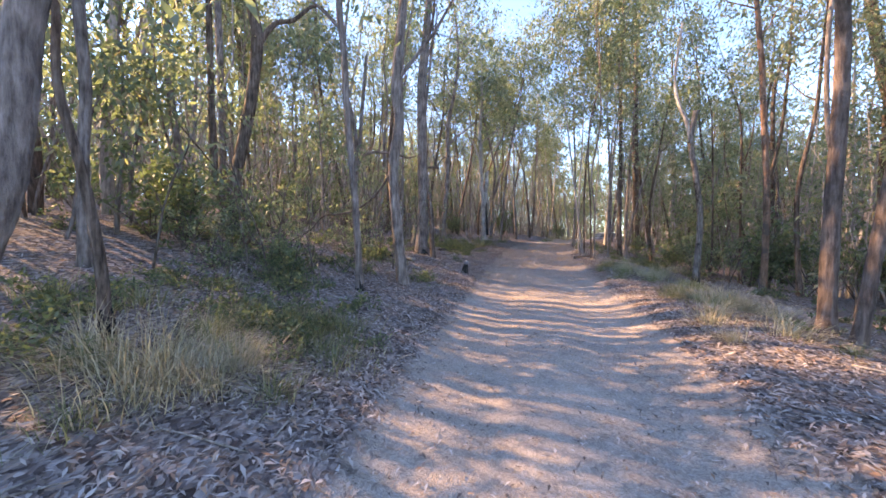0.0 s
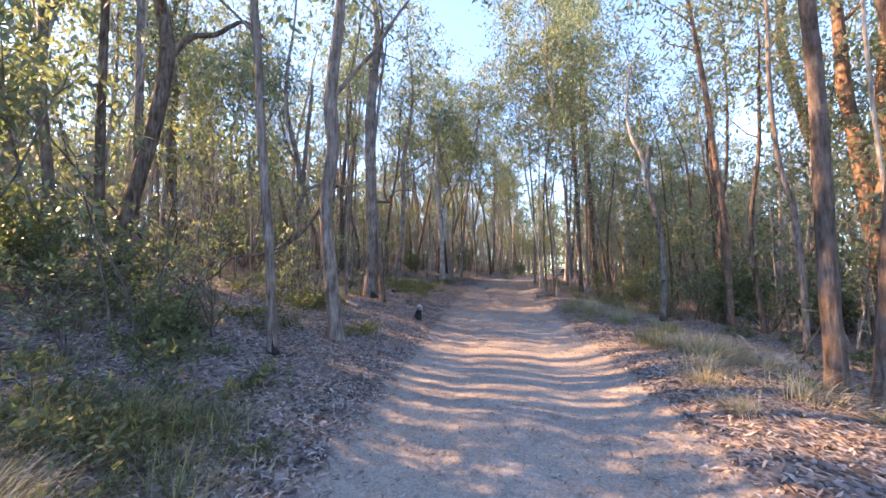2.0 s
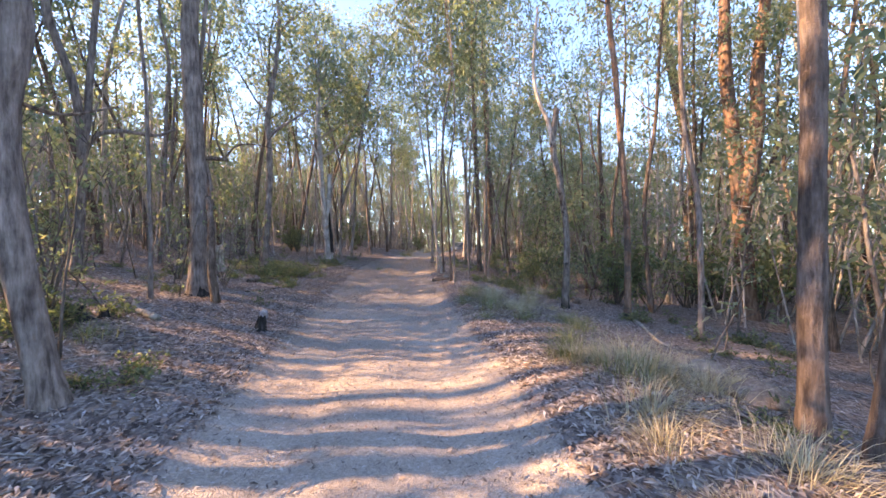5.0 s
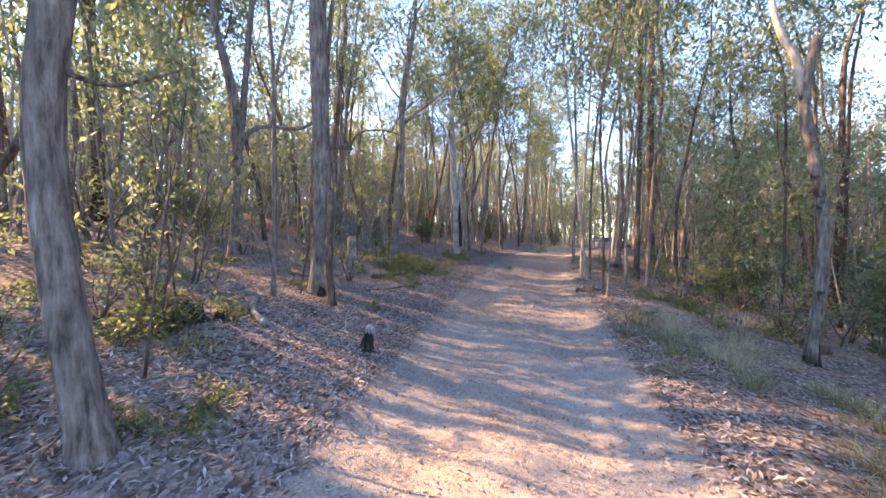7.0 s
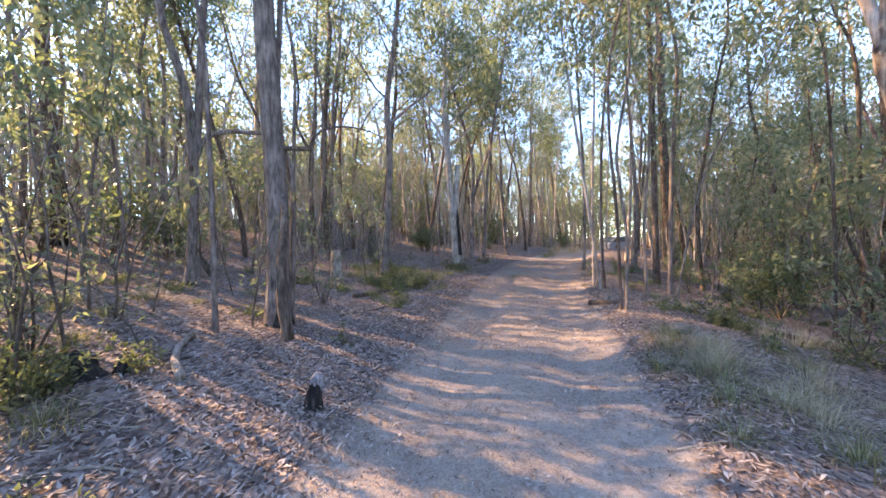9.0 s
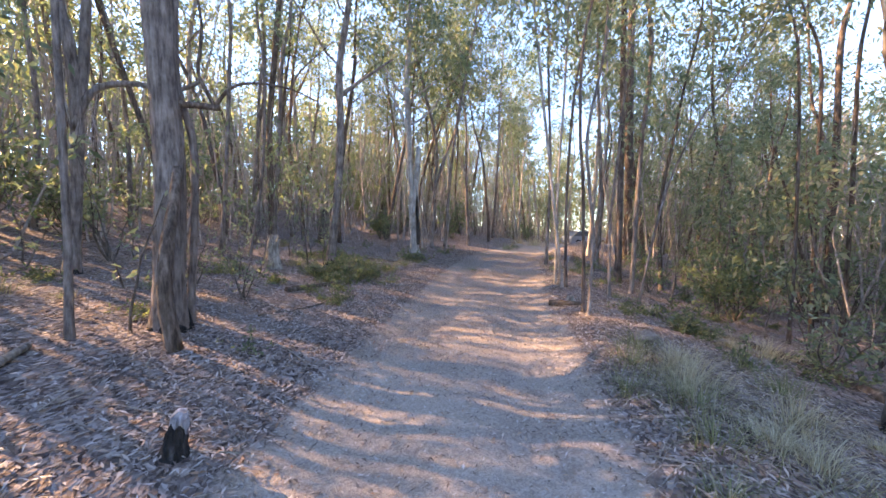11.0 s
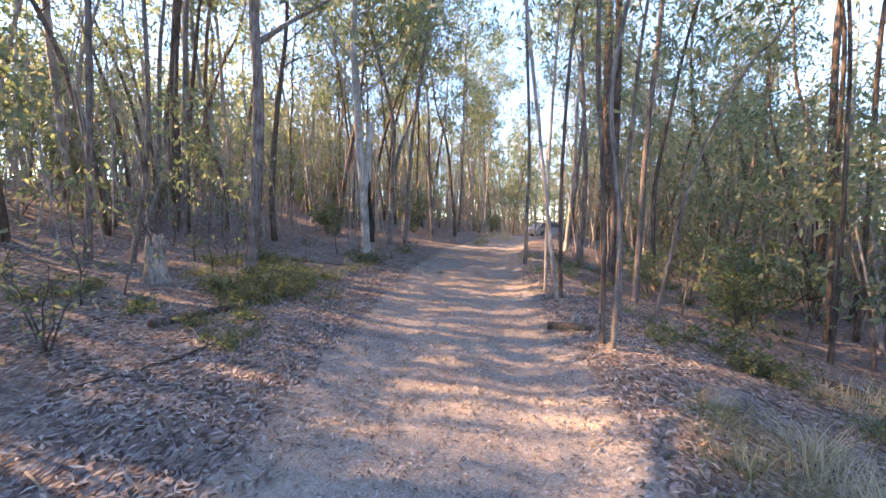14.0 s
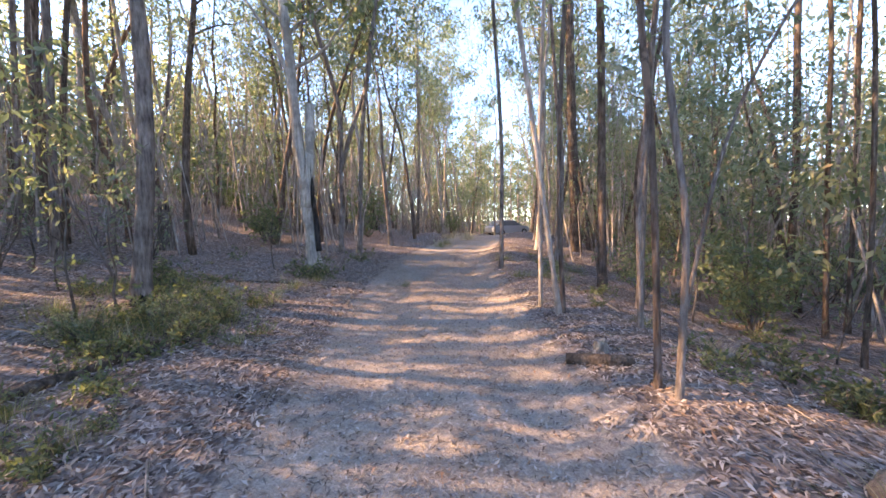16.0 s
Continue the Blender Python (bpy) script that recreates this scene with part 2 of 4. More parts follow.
# ---- mesh helpers ----
class Shape:
    """Vertices and faces gathered before they become one mesh."""

    def __init__(self):
        self.v, self.f = [], []

    def tube(self, pts, radii, sides=10, rough=0.0, seed=0, cap=True, oval=0.0):
        pts = [Vector(p) for p in pts]
        base, rnd = len(self.v), random.Random(seed)
        phase = [rnd.uniform(0, 6.28) for _ in range(4)]
        side = Vector((1, 0, 0))
        for i, p in enumerate(pts):
            t = (pts[min(i + 1, len(pts) - 1)] - pts[max(i - 1, 0)]).normalized()
            side = (side - t * side.dot(t))
            side = side.normalized() if side.length > 1e-4 else t.orthogonal().normalized()
            up = t.cross(side)
            for k in range(sides):
                a = 2 * math.pi * k / sides
                w = 1 + rough * (math.sin(3 * a + phase[0] + i * 0.5) * 0.5 + math.sin(5 * a + phase[1] - i * 0.9) * 0.3 + rnd.uniform(-0.5, 0.5))
                w *= 1 + oval * math.cos(2 * a + phase[2])
                self.v.append(p + (side * math.cos(a) + up * math.sin(a)) * radii[i] * w)
        n = len(pts)
        for i in range(n - 1):
            for k in range(sides):
                a, b = base + i * sides + k, base + i * sides + (k + 1) % sides
                self.f.append((a, b, b + sides, a + sides))
        if cap:
            self.f.append(tuple(base + k for k in reversed(range(sides))))
            self.f.append(tuple(base + (n - 1) * sides + k for k in range(sides)))
        return self

    def mesh(self, name, mat, smooth=True):
        me = bpy.data.meshes.new(name)
        me.from_pydata([tuple(v) for v in self.v], [], self.f)
        me.materials.append(mat)
        me.polygons.foreach_set("use_smooth", [smooth] * len(me.polygons))
        me.update()
        return me


def part(name, data, parent, label=""):
    ob = new(name, data)
    ob.parent = parent
    return tagged(ob, label)


def thing(name, x, y, label, category, group="", z=None, sink=0.0, turn=0.0):
    ob = new(name)
    ob.empty_display_size = 0.2
    ob.matrix_basis = pose(x, y, (ground(x, y) if z is None else z) - sink, 0, 0, turn)
    return tagged(ob, label, category, group)


def curve_through(pts, steps=4):
    """A smooth line through the points."""
    pts = [Vector(p) for p in pts]
    ext = [pts[0] * 2 - pts[1]] + pts + [pts[-1] * 2 - pts[-2]]
    out = []
    for i in range(1, len(ext) - 2):
        a, b, c, d = ext[i - 1], ext[i], ext[i + 1], ext[i + 2]
        for s in range(steps):
            t = s / steps
            out.append(0.5 * (2 * b + (c - a) * t + (2 * a - 5 * b + 4 * c - d) * t * t + (3 * b - a - 3 * c + d) * t ** 3))
    return out + [pts[-1]]


def leaf_mesh(name, mat, centres, length, width, droop, rng, bend=0.25):
    """Many long leaves, each two bent halves, hung about the given centres."""
    n = len(centres)
    if n == 0:
        return Shape().mesh(name, mat)
    c = np.asarray(centres, float)
    d = rng.normal(size=(n, 3))
    d /= np.linalg.norm(d, axis=1)[:, None]
    d[:, 2] -= droop
    d /= np.linalg.norm(d, axis=1)[:, None]
    s = np.cross(d, rng.normal(size=(n, 3)))
    s /= np.linalg.norm(s, axis=1)[:, None] + 1e-9
    u = np.cross(d, s)
    ln = (length * rng.uniform(0.6, 1.3, n))[:, None]
    wd = (width * rng.uniform(0.7, 1.3, n))[:, None]
    v = np.stack([c, c + d * ln * 0.4 + s * wd * 0.5 + u * wd * bend, c + d * ln + u * wd * bend * 0.5, c + d * ln * 0.4 - s * wd * 0.5 + u * wd * bend], 1).reshape(-1, 3)
    return quads(name, mat, v, n)


def quads(name, mat, v, n):
    me = bpy.data.meshes.new(name)
    me.vertices.add(len(v))
    me.vertices.foreach_set("co", v.ravel())
    me.loops.add(4 * n)
    me.loops.foreach_set("vertex_index", np.arange(4 * n))
    me.polygons.add(n)
    me.polygons.foreach_set("loop_start", np.arange(n) * 4)
    me.materials.append(mat)
    me.update(calc_edges=True)
    me.validate()
    return me


# ---- ground and track ----
def spread(lo, hi, fine_lo, fine_hi, fine):
    mid = list(np.arange(fine_lo, fine_hi + 1e-6, fine))
    a, s = [], fine
    while (a[-1] if a else mid[0]) > lo:
        s *= 1.16
        a.append((a[-1] if a else mid[0]) - s)
    b, s = [], fine
    while (b[-1] if b else mid[-1]) < hi:
        s *= 1.16
        b.append((b[-1] if b else mid[-1]) + s)
    return np.array(a[::-1] + mid + b)


def build_ground():
    xs, ys = spread(-420, 420, -5, 9, 0.14), spread(-420, 420, -3, 22, 0.14)
    gx, gy = np.meshgrid(xs, ys)
    gz = lie(gx, gy) + bumps(gx, gy)
    v = np.stack([gx, gy, gz], -1).reshape(-1, 3)
    d = np.abs(off_track(gx, gy)).ravel()
    mask = 1 - step(0.95, 1.75, d)
    w, h = len(xs), len(ys)
    idx = np.arange(w * h).reshape(h, w)
    f = np.stack([idx[:-1, :-1], idx[:-1, 1:], idx[1:, 1:], idx[1:, :-1]], -1).reshape(-1, 4)
    inside = d[f].mean(1) < 1.35
    for name, pick, label, cat in (("ground", ~inside, "forest floor of dry leaf litter and earth", "ground"), ("dirt_track", inside, "trodden dirt track strewn with dry gum leaves", "track")):
        used, back = np.unique(f[pick], return_inverse=True)
        me = bpy.data.meshes.new(name)
        me.from_pydata(v[used].tolist(), [], back.reshape(-1, 4).tolist())
        me.attributes.new("track", "FLOAT", "POINT").data.foreach_set("value", mask[used].astype(np.float32))
        me.materials.append(FLOOR)
        me.polygons.foreach_set("use_smooth", [True] * len(me.polygons))
        tagged(new(name, me), label, cat, kind="structure")


build_ground()

# ---- trees ----
LOOK = {
    "grey": "grey rough-barked gum tree with a thin crown",
    "dark": "dark brown fissured gum tree with a thin crown",
    "pale": "slender pale smooth-barked gum sapling",
    "pink": "pinkish brown gum tree shedding flaky bark",
    "white": "white smooth-barked gum tree with a blackened hollow",
    "orange": "orange bloodwood tree with peeling bark",
    "burnt": "broken-topped scorched tree with one live fork",
}
PLANTED = []
GIRTH = 0.77


def limb_line(start, way, length, rnd, sag=0.0, n=5):
    pts, p, w = [Vector(start)], Vector(start), Vector(way).normalized()
    for i in range(n):
        w = (w + Vector((rnd.uniform(-1, 1), rnd.uniform(-1, 1), rnd.uniform(-0.6, 0.9) - sag)) * 0.28).normalized()
        p = p + w * length / n
        pts.append(p.copy())
    return pts


def clump(tips, per, spread_by, rng):
    out = []
    k = max(1, per // 8)
    for t in tips:
        middle = rng.normal(size=(k, 3)) * (spread_by, spread_by, spread_by * 0.7)
        out.append(np.asarray(t) + middle[rng.integers(0, k, per)] + rng.normal(size=(per, 3)) * spread_by * 0.36)
    return np.concatenate(out) if out else np.zeros((0, 3))


def crown_parts(root, line, radii, first, rnd, rng, limbs, per, reach, bark, leaf=None, leaf_len=0.16, spread_by=0.36):
    """Limbs along the upper trunk from the share first of its length, twigs on them, and leaves at the twigs."""
    n, tips = len(line), []
    for k in range(limbs):
        share = first + (1 - first) * (k + rnd.uniform(0.2, 0.9)) / limbs
        i = min(n - 2, max(1, int(share * (n - 1))))
        a = rnd.uniform(0, 6.28)
        way = Vector((math.cos(a), math.sin(a), rnd.uniform(0.5, 1.3)))
        length = reach * (1.15 - 0.6 * share) * rnd.uniform(0.7, 1.2)
        pts = limb_line(line[i], way, length, rnd)
        r0 = max(0.008, radii[i] * 0.45)
        shape = Shape()
        shape.tube(pts, [r0 * (1 - 0.8 * j / 5) for j in range(6)], 5, 0.1, k, cap=False)
        for j in (2, 3, 4, 5):
            w2 = Vector((rnd.uniform(-1, 1), rnd.uniform(-1, 1), rnd.uniform(-0.1, 0.9)))
            tw = limb_line(pts[j], w2, length * 0.38, rnd, 0.2, 3)
            shape.tube(tw, [r0 * 0.3 * (1 - 0.25 * q) for q in range(4)], 3, 0, 0, cap=False)
            tips += [tw[-1], tw[2]]
        part("limb", shape.mesh("limb", bark), root)
    tips.append(line[-1])
    part("crown", leaf_mesh("crown", leaf or LEAF, clump(tips, per, spread_by, rng), leaf_len, leaf_len * 0.32, 0.9, rng), root, "sparse drooping olive-green leaves")


def gum(x, y, lean, r0, r1, bark, height=None, char=0.0, crown=True, label="", flare=1.35, top=None, dense=13, first=None):
    """A tree at x, y whose trunk passes through the offsets lean (height, dx, dy); then it grows on to its height."""
    rnd = random.Random(int(abs(x) * 97 + abs(y) * 31))
    r0, r1 = r0 * GIRTH, r1 * GIRTH
    rng = np.random.default_rng(int(abs(x) * 131 + abs(y) * 53))
    PLANTED.append((x, y))
    root = thing("gum_tree", x, y, label or LOOK[bark], "tree", "gum trees along the track", sink=0.04)
    pts = [Vector((dx, dy, h)) for h, dx, dy in lean]
    high = pts[-1].z
    height = height or max(high + 2.5, 9 + rnd.uniform(-1, 3.5))
    visible = len(pts)
    if not top:
        way = (pts[-1] - pts[-2]).normalized()
        while pts[-1].z < height:
            way = (way * 0.75 + Vector((rnd.uniform(-0.22, 0.22), rnd.uniform(-0.22, 0.22), 0.4))).normalized()
            pts.append(pts[-1] + way * 1.4)
    line = curve_through(pts, 5)
    rad = []
    for p in line:
        if p.z <= high:
            s = p.z / max(high, 0.1)
            r = r0 + (r1 - r0) * s + r0 * (flare - 1) * math.exp(-p.z / 0.22)
        else:
            r = r1 * (1 - 0.85 * min(1, (p.z - high) / max(0.5, height - high)))
        rad.append(max(0.012, r))
    big = r0 > 0.06
    part("trunk", Shape().tube(line, rad, 16 if big else 9, 0.10 if big else 0.06, int(x * 10 + y), cap=bool(top)).mesh("trunk", BARK[bark]), root)
    if char:
        low = [p for p in line if p.z < char * 1.2][:7]
        if len(low) < 3:
            low = [line[0].lerp(line[1], q / 3) for q in range(4)]
        part("charred_base", Shape().tube(low, [rad[i] * (1.17 - 0.26 * i / len(low)) for i in range(len(low))], 16, 0.16, 5).mesh("charred_base", CHAR), root, "bark burnt black at the foot")
    if crown:
        first = first or min(0.8, max(0.35, high / height * 0.85))
        crown_parts(root, line, rad, first, rnd, rng, 9 if dense > 13 else 7 if big else 5, int(dense * 1.5), 2.6 if big else 1.7, BARK[bark], None, 0.2 if y > 18 else 0.16)
    return root

def limb(root, pts, r0, r1, bark, label="", char=False, leaves=False):
    """A limb of a tree through points given from the tree's foot."""
    line = curve_through(pts, 4)
    n = len(line) - 1
    part("limb", Shape().tube(line, [r0 + (r1 - r0) * i / n for i in range(n + 1)], 8, 0.12, len(pts)).mesh("limb", CHAR if char else BARK[bark]), root, label)
    if leaves:
        rng = np.random.default_rng(len(pts) + int(r0 * 1000))
        part("crown", leaf_mesh("crown", LEAF, clump([line[-1], line[-2] + Vector((0.4, 0.2, 0.3)), line[-3] + Vector((-0.4, 0.1, 0.3))], 60, 0.4, rng), 0.16, 0.045, 0.9, rng), root)


gum(-1.65, 2.14, [(0.0, -0.22, -0.28), (0.89, -0.06, -0.09), (1.25, -0.01, -0.02), (1.71, 0.02, 0.03), (2.17, 0.04, 0.06)], 0.121, 0.106, "grey", flare=1.6, dense=9)
gum(-1.90, 2.84, [(0.0, 0.0, 0.0), (0.45, -0.01, -0.01), (0.87, -0.03, -0.04), (1.34, -0.08, -0.09), (1.83, -0.14, -0.16), (2.39, -0.14, -0.16)], 0.054, 0.029, "dark", char=0.3, dense=9)
gum(-3.51, 4.04, [(0.0, 0.0, 0.0), (1.07, 0.0, 0.0), (2.0, 0.02, 0.03), (2.89, 0.0, 0.0)], 0.076, 0.069, "grey", dense=9)
gum(-4.75, 6.45, [(0.0, 0.0, 0.0), (1.08, 0.14, 0.13), (2.58, 0.04, 0.04), (4.04, 0.01, 0.01)], 0.088, 0.072, "grey", dense=9)
_t = gum(-3.81, 6.94, [(0.0, 0.0, 0.0), (0.97, 0.01, 0.0), (2.41, 0.2, 0.15), (3.74, 0.33, 0.23), (4.56, 0.25, 0.18)], 0.142, 0.131, "dark", char=0.5, dense=9)
limb(_t, [(0.31, 0.22, 3.7), (0.57, 0.41, 4.26), (0.87, 0.62, 4.46), (1.23, 0.88, 4.9), (1.6, 1.0, 4.6)], 0.06, 0.02, "dark")
limb(_t, [(0.0, 0.0, 0.5), (-0.25, -0.1, 0.9), (-0.35, -0.1, 2.0), (-0.4, -0.1, 4.2), (-0.5, -0.1, 6.5)], 0.08, 0.04, "dark", "thinner second stem")
gum(-6.71, 10.52, [(0.0, 0.0, 0.0), (3.1, -0.01, -0.01), (6.33, -0.08, -0.06)], 0.128, 0.119, "grey", dense=9)
gum(-0.85, 5.57, [(0.0, 0.0, 0.0), (1.37, -0.08, -0.03), (2.58, -0.19, -0.06), (3.53, -0.25, -0.08), (4.15, -0.31, -0.1)], 0.068, 0.062, "grey", char=0.12, dense=9)
_t = gum(-0.41, 6.62, [(0.0, 0.0, 0.0), (1.07, -0.12, -0.05), (2.06, -0.19, -0.07), (2.84, -0.11, -0.04), (3.52, -0.16, -0.06)], 0.122, 0.112, "grey", char=0.0)
limb(_t, [(-0.17, -0.06, 2.12), (-0.38, -0.15, 1.68), (-0.63, -0.24, 1.39), (-0.96, -0.37, 1.22), (-1.25, -0.49, 1.17), (-1.45, -0.56, 0.93), (-1.7, -0.7, 0.75)], 0.024, 0.007, "dark", "thin dead drooping limb")
limb(_t, [(-0.9, -0.35, 1.24), (-1.1, -0.2, 1.0), (-1.35, -0.1, 0.7)], 0.01, 0.004, "dark")
limb(_t, [(-0.17, -0.06, 2.3), (0.05, 0.1, 2.25), (0.35, 0.25, 2.4)], 0.02, 0.007, "dark")
_t = gum(-0.66, 10.40, [(0.0, 0.0, 0.0), (1.54, 0.03, 0.02), (3.06, -0.02, -0.01), (4.57, -0.05, -0.03)], 0.190, 0.170, "grey", char=0.32, label="pinkish grey gum tree with a blackened double foot")
limb(_t, [(0.41, -0.47, -0.08), (0.36, -0.50, 0.45), (0.34, -0.45, 0.87), (0.30, -0.30, 1.29), (0.20, -0.10, 1.75)], 0.075, 0.045, "dark", "scorched second stem leaning on the trunk")
limb(_t, [(0.02, 0.0, 2.44), (0.18, 0.10, 2.47), (0.42, 0.28, 2.49)], 0.04, 0.032, "dark", "dead dark limb stub")
limb(_t, [(0.38, 0.25, 2.5), (0.50, 0.36, 2.75), (0.70, 0.55, 2.88), (1.0, 0.85, 2.92), (1.25, 1.08, 2.85)], 0.022, 0.008, "dark")
limb(_t, [(0.98, 0.83, 2.92), (1.08, 0.93, 3.2), (1.4, 1.25, 3.74)], 0.015, 0.006, "dark")
limb(_t, [(0.38, 0.25, 2.5), (0.31, 0.16, 2.7), (0.28, 0.13, 2.87), (0.31, 0.16, 3.3), (0.2, 0.2, 3.9)], 0.022, 0.012, "dark")
gum(4.85, 4.82, [(0.0, 0.0, 0.0), (1.38, 0.0, 0.01), (2.37, 0.0, 0.0), (3.36, -0.01, 0.01)], 0.102, 0.085, "pink")
gum(4.90, 4.53, [(0.0, 0.0, 0.0), (1.39, 0.06, -0.1), (2.24, 0.1, -0.17), (3.07, 0.13, -0.21)], 0.078, 0.074, "pink")
_t = gum(6.20, 9.50, [(0.0, 0.0, 0.0), (1.52, 0.03, -0.02), (2.63, -0.07, 0.06), (3.41, -0.17, 0.16), (4.17, -0.11, 0.1)], 0.088, 0.074, "burnt", char=0.4, crown=False, top=True)
limb(_t, [(-0.16, 0.14, 3.38), (-0.25, 0.23, 3.98), (-0.37, 0.35, 4.39), (-0.46, 0.43, 5.11), (-0.3, 0.5, 6.5)], 0.055, 0.025, "pale", "live pale fork", leaves=True)
gum(7.50, 9.20, [(0.0, 0.0, 0.0), (1.92, 0.0, 0.0), (4.0, -0.1, 0.1), (5.47, -0.17, 0.18), (6.11, -0.22, 0.23)], 0.086, 0.070, "orange", char=0.5)
gum(6.98, 16.01, [(0.0, 0.0, 0.0), (3.98, -0.08, 0.04), (7.45, -0.19, 0.08), (10.89, -0.2, 0.09)], 0.10, 0.075, "pink", dense=24, first=0.36)
_t = gum(11.47, 9.47, [(0.0, 0.0, 0.0), (2.31, -0.06, 0.09), (4.22, -0.13, 0.23), (6.17, -0.22, 0.38), (7.44, -0.24, 0.41)], 0.264, 0.164, "orange")
limb(_t, [(-0.06, 0.06, 2.7), (0.08, -0.14, 4.75), (0.08, -0.14, 5.95), (0.12, -0.21, 7.22), (0.2, -0.3, 9.0)], 0.17, 0.10, "orange", "second orange fork", leaves=True)
limb(_t, [(0.06, -0.06, 3.3), (0.2, -0.3, 3.7), (0.3, -0.45, 4.3)], 0.06, 0.03, "dark")
gum(14.84, 13.30, [(0.0, 0.0, 0.0), (2.81, -0.19, 0.26), (5.2, -0.12, 0.16), (7.89, -0.41, 0.56), (11.06, -0.68, 0.94)], 0.259, 0.199, "dark", char=0.5)
gum(7.67, 7.76, [(0.0, 0.0, 0.0), (1.16, 0.0, 0.0), (2.58, -0.03, 0.05), (3.69, -0.13, 0.2), (5.37, -0.17, 0.25)], 0.066, 0.050, "grey", char=0.2)
_t = gum(-0.57, 15.54, [(0.0, 0.0, 0.0), (1.95, 0.16, 0.07), (3.49, 0.21, 0.09), (4.97, 0.19, 0.08)], 0.144, 0.106, "grey", char=0.3, dense=24, first=0.36)
limb(_t, [(0.2, 0.09, 4.25), (0.7, 0.3, 4.75), (1.42, 0.61, 5.42)], 0.055, 0.025, "grey")
_t = gum(1.35, 18.21, [(0.0, 0.0, 0.0), (1.57, -0.1, -0.01), (3.34, -0.24, -0.03), (4.48, -0.29, -0.04), (5.58, -0.36, -0.05)], 0.165, 0.115, "white", flare=1.9, dense=24, first=0.36)
limb(_t, [(-0.08, -0.05, 1.4), (0.02, -0.05, 2.4), (0.06, 0.0, 3.58)], 0.1, 0.085, "white", "broken-off pale second stem")
limb(_t, [(0.13, -0.17, 0.45), (0.10, -0.14, 1.1), (0.04, -0.10, 1.7), (0.03, -0.09, 2.3)], 0.06, 0.04, "dark", "blackened hollow in the trunk", char=True)
limb(_t, [(-0.27, -0.03, 4.0), (-0.6, -0.05, 4.8), (-1.1, -0.1, 5.6)], 0.06, 0.02, "white")
_t = gum(1.81, 20.75, [(0.0, 0.0, 0.0), (2.37, 0.05, 0.0), (4.11, 0.08, 0.0), (6.2, -0.43, -0.02), (6.91, -0.62, -0.03)], 0.091, 0.074, "grey", dense=24, first=0.36)
limb(_t, [(0.03, 0.0, 2.3), (0.41, 0.02, 3.53), (0.9, 0.05, 4.96), (1.1, 0.1, 6.5)], 0.07, 0.03, "grey")
gum(2.30, 20.27, [(0.0, 0.0, 0.0), (3.18, 0.19, 0.0), (5.01, 0.4, 0.0), (6.96, 0.7, 0.01)], 0.080, 0.064, "grey", dense=24, first=0.36)
_t = gum(-3.10, 11.67, [(0.0, 0.0, 0.0), (1.5, 0.06, 0.08), (2.36, 0.08, 0.1), (3.57, 0.02, 0.03)], 0.110, 0.088, "grey", char=0.25)
limb(_t, [(0.06, 0.05, 2.1), (0.22, 0.18, 2.68), (0.51, 0.42, 2.91), (0.99, 0.81, 2.97), (1.3, 1.0, 3.2)], 0.055, 0.03, "grey")
limb(_t, [(0.08, 0.1, 2.3), (0.14, 0.16, 3.0), (0.2, 0.2, 4.2), (0.3, 0.3, 6.0)], 0.075, 0.05, "grey")
gum(-1.10, 9.77, [(0.0, 0.0, 0.0), (1.15, 0.01, 0.01), (2.81, 0.0, 0.0), (3.35, -0.01, 0.0)], 0.043, 0.034, "grey")
gum(4.61, 12.23, [(0.0, 0.0, 0.0), (1.29, -0.04, 0.04), (2.14, -0.08, 0.08), (2.97, -0.14, 0.14)], 0.034, 0.034, "pink")
gum(4.63, 12.06, [(0.0, 0.0, 0.0), (1.29, 0.0, 0.0), (2.09, -0.07, 0.07), (2.87, -0.11, 0.12)], 0.032, 0.031, "grey")
gum(4.87, 14.57, [(0.0, 0.0, 0.0), (2.33, -0.03, 0.01), (4.19, 0.01, -0.01)], 0.036, 0.033, "pale", dense=24, first=0.36)
gum(4.98, 14.17, [(0.0, 0.0, 0.0), (1.89, -0.06, 0.04), (3.97, -0.02, 0.01)], 0.040, 0.036, "pink", dense=24, first=0.36)
gum(5.48, 17.52, [(0.0, 0.0, 0.0), (2.85, 0.01, 0.0), (5.84, -0.15, 0.06)], 0.062, 0.050, "grey", dense=24, first=0.36)
gum(5.61, 13.51, [(0.0, 0.0, 0.0), (1.55, -0.04, 0.04), (2.82, 0.02, -0.01), (3.72, 0.04, -0.03)], 0.040, 0.032, "grey", dense=24, first=0.36)
gum(13.82, 17.22, [(0.0, 0.0, 0.0), (4.29, -0.02, 0.03), (7.92, -0.09, 0.14)], 0.115, 0.100, "dark")
gum(10.93, 14.76, [(0.0, 0.0, 0.0), (3.2, -0.06, 0.11), (6.24, -0.12, 0.21)], 0.058, 0.047, "dark")
gum(11.84, 14.93, [(0.0, 0.0, 0.0), (3.25, -0.03, 0.05), (6.43, -0.07, 0.14)], 0.061, 0.050, "dark")
gum(8.89, 13.20, [(0.0, 0.0, 0.0), (1.93, -0.01, 0.03), (4.78, -0.07, 0.15)], 0.040, 0.033, "dark")
gum(6.67, 14.70, [(0.0, 0.0, 0.0), (3.01, 0.02, -0.01), (5.46, 0.1, -0.06)], 0.066, 0.055, "grey", dense=24, first=0.36)
gum(6.17, 13.50, [(0.0, 0.0, 0.0), (2.29, 0.31, -0.2), (3.62, 0.73, -0.47), (3.98, 0.98, -0.63)], 0.034, 0.02, "grey", height=4.6)
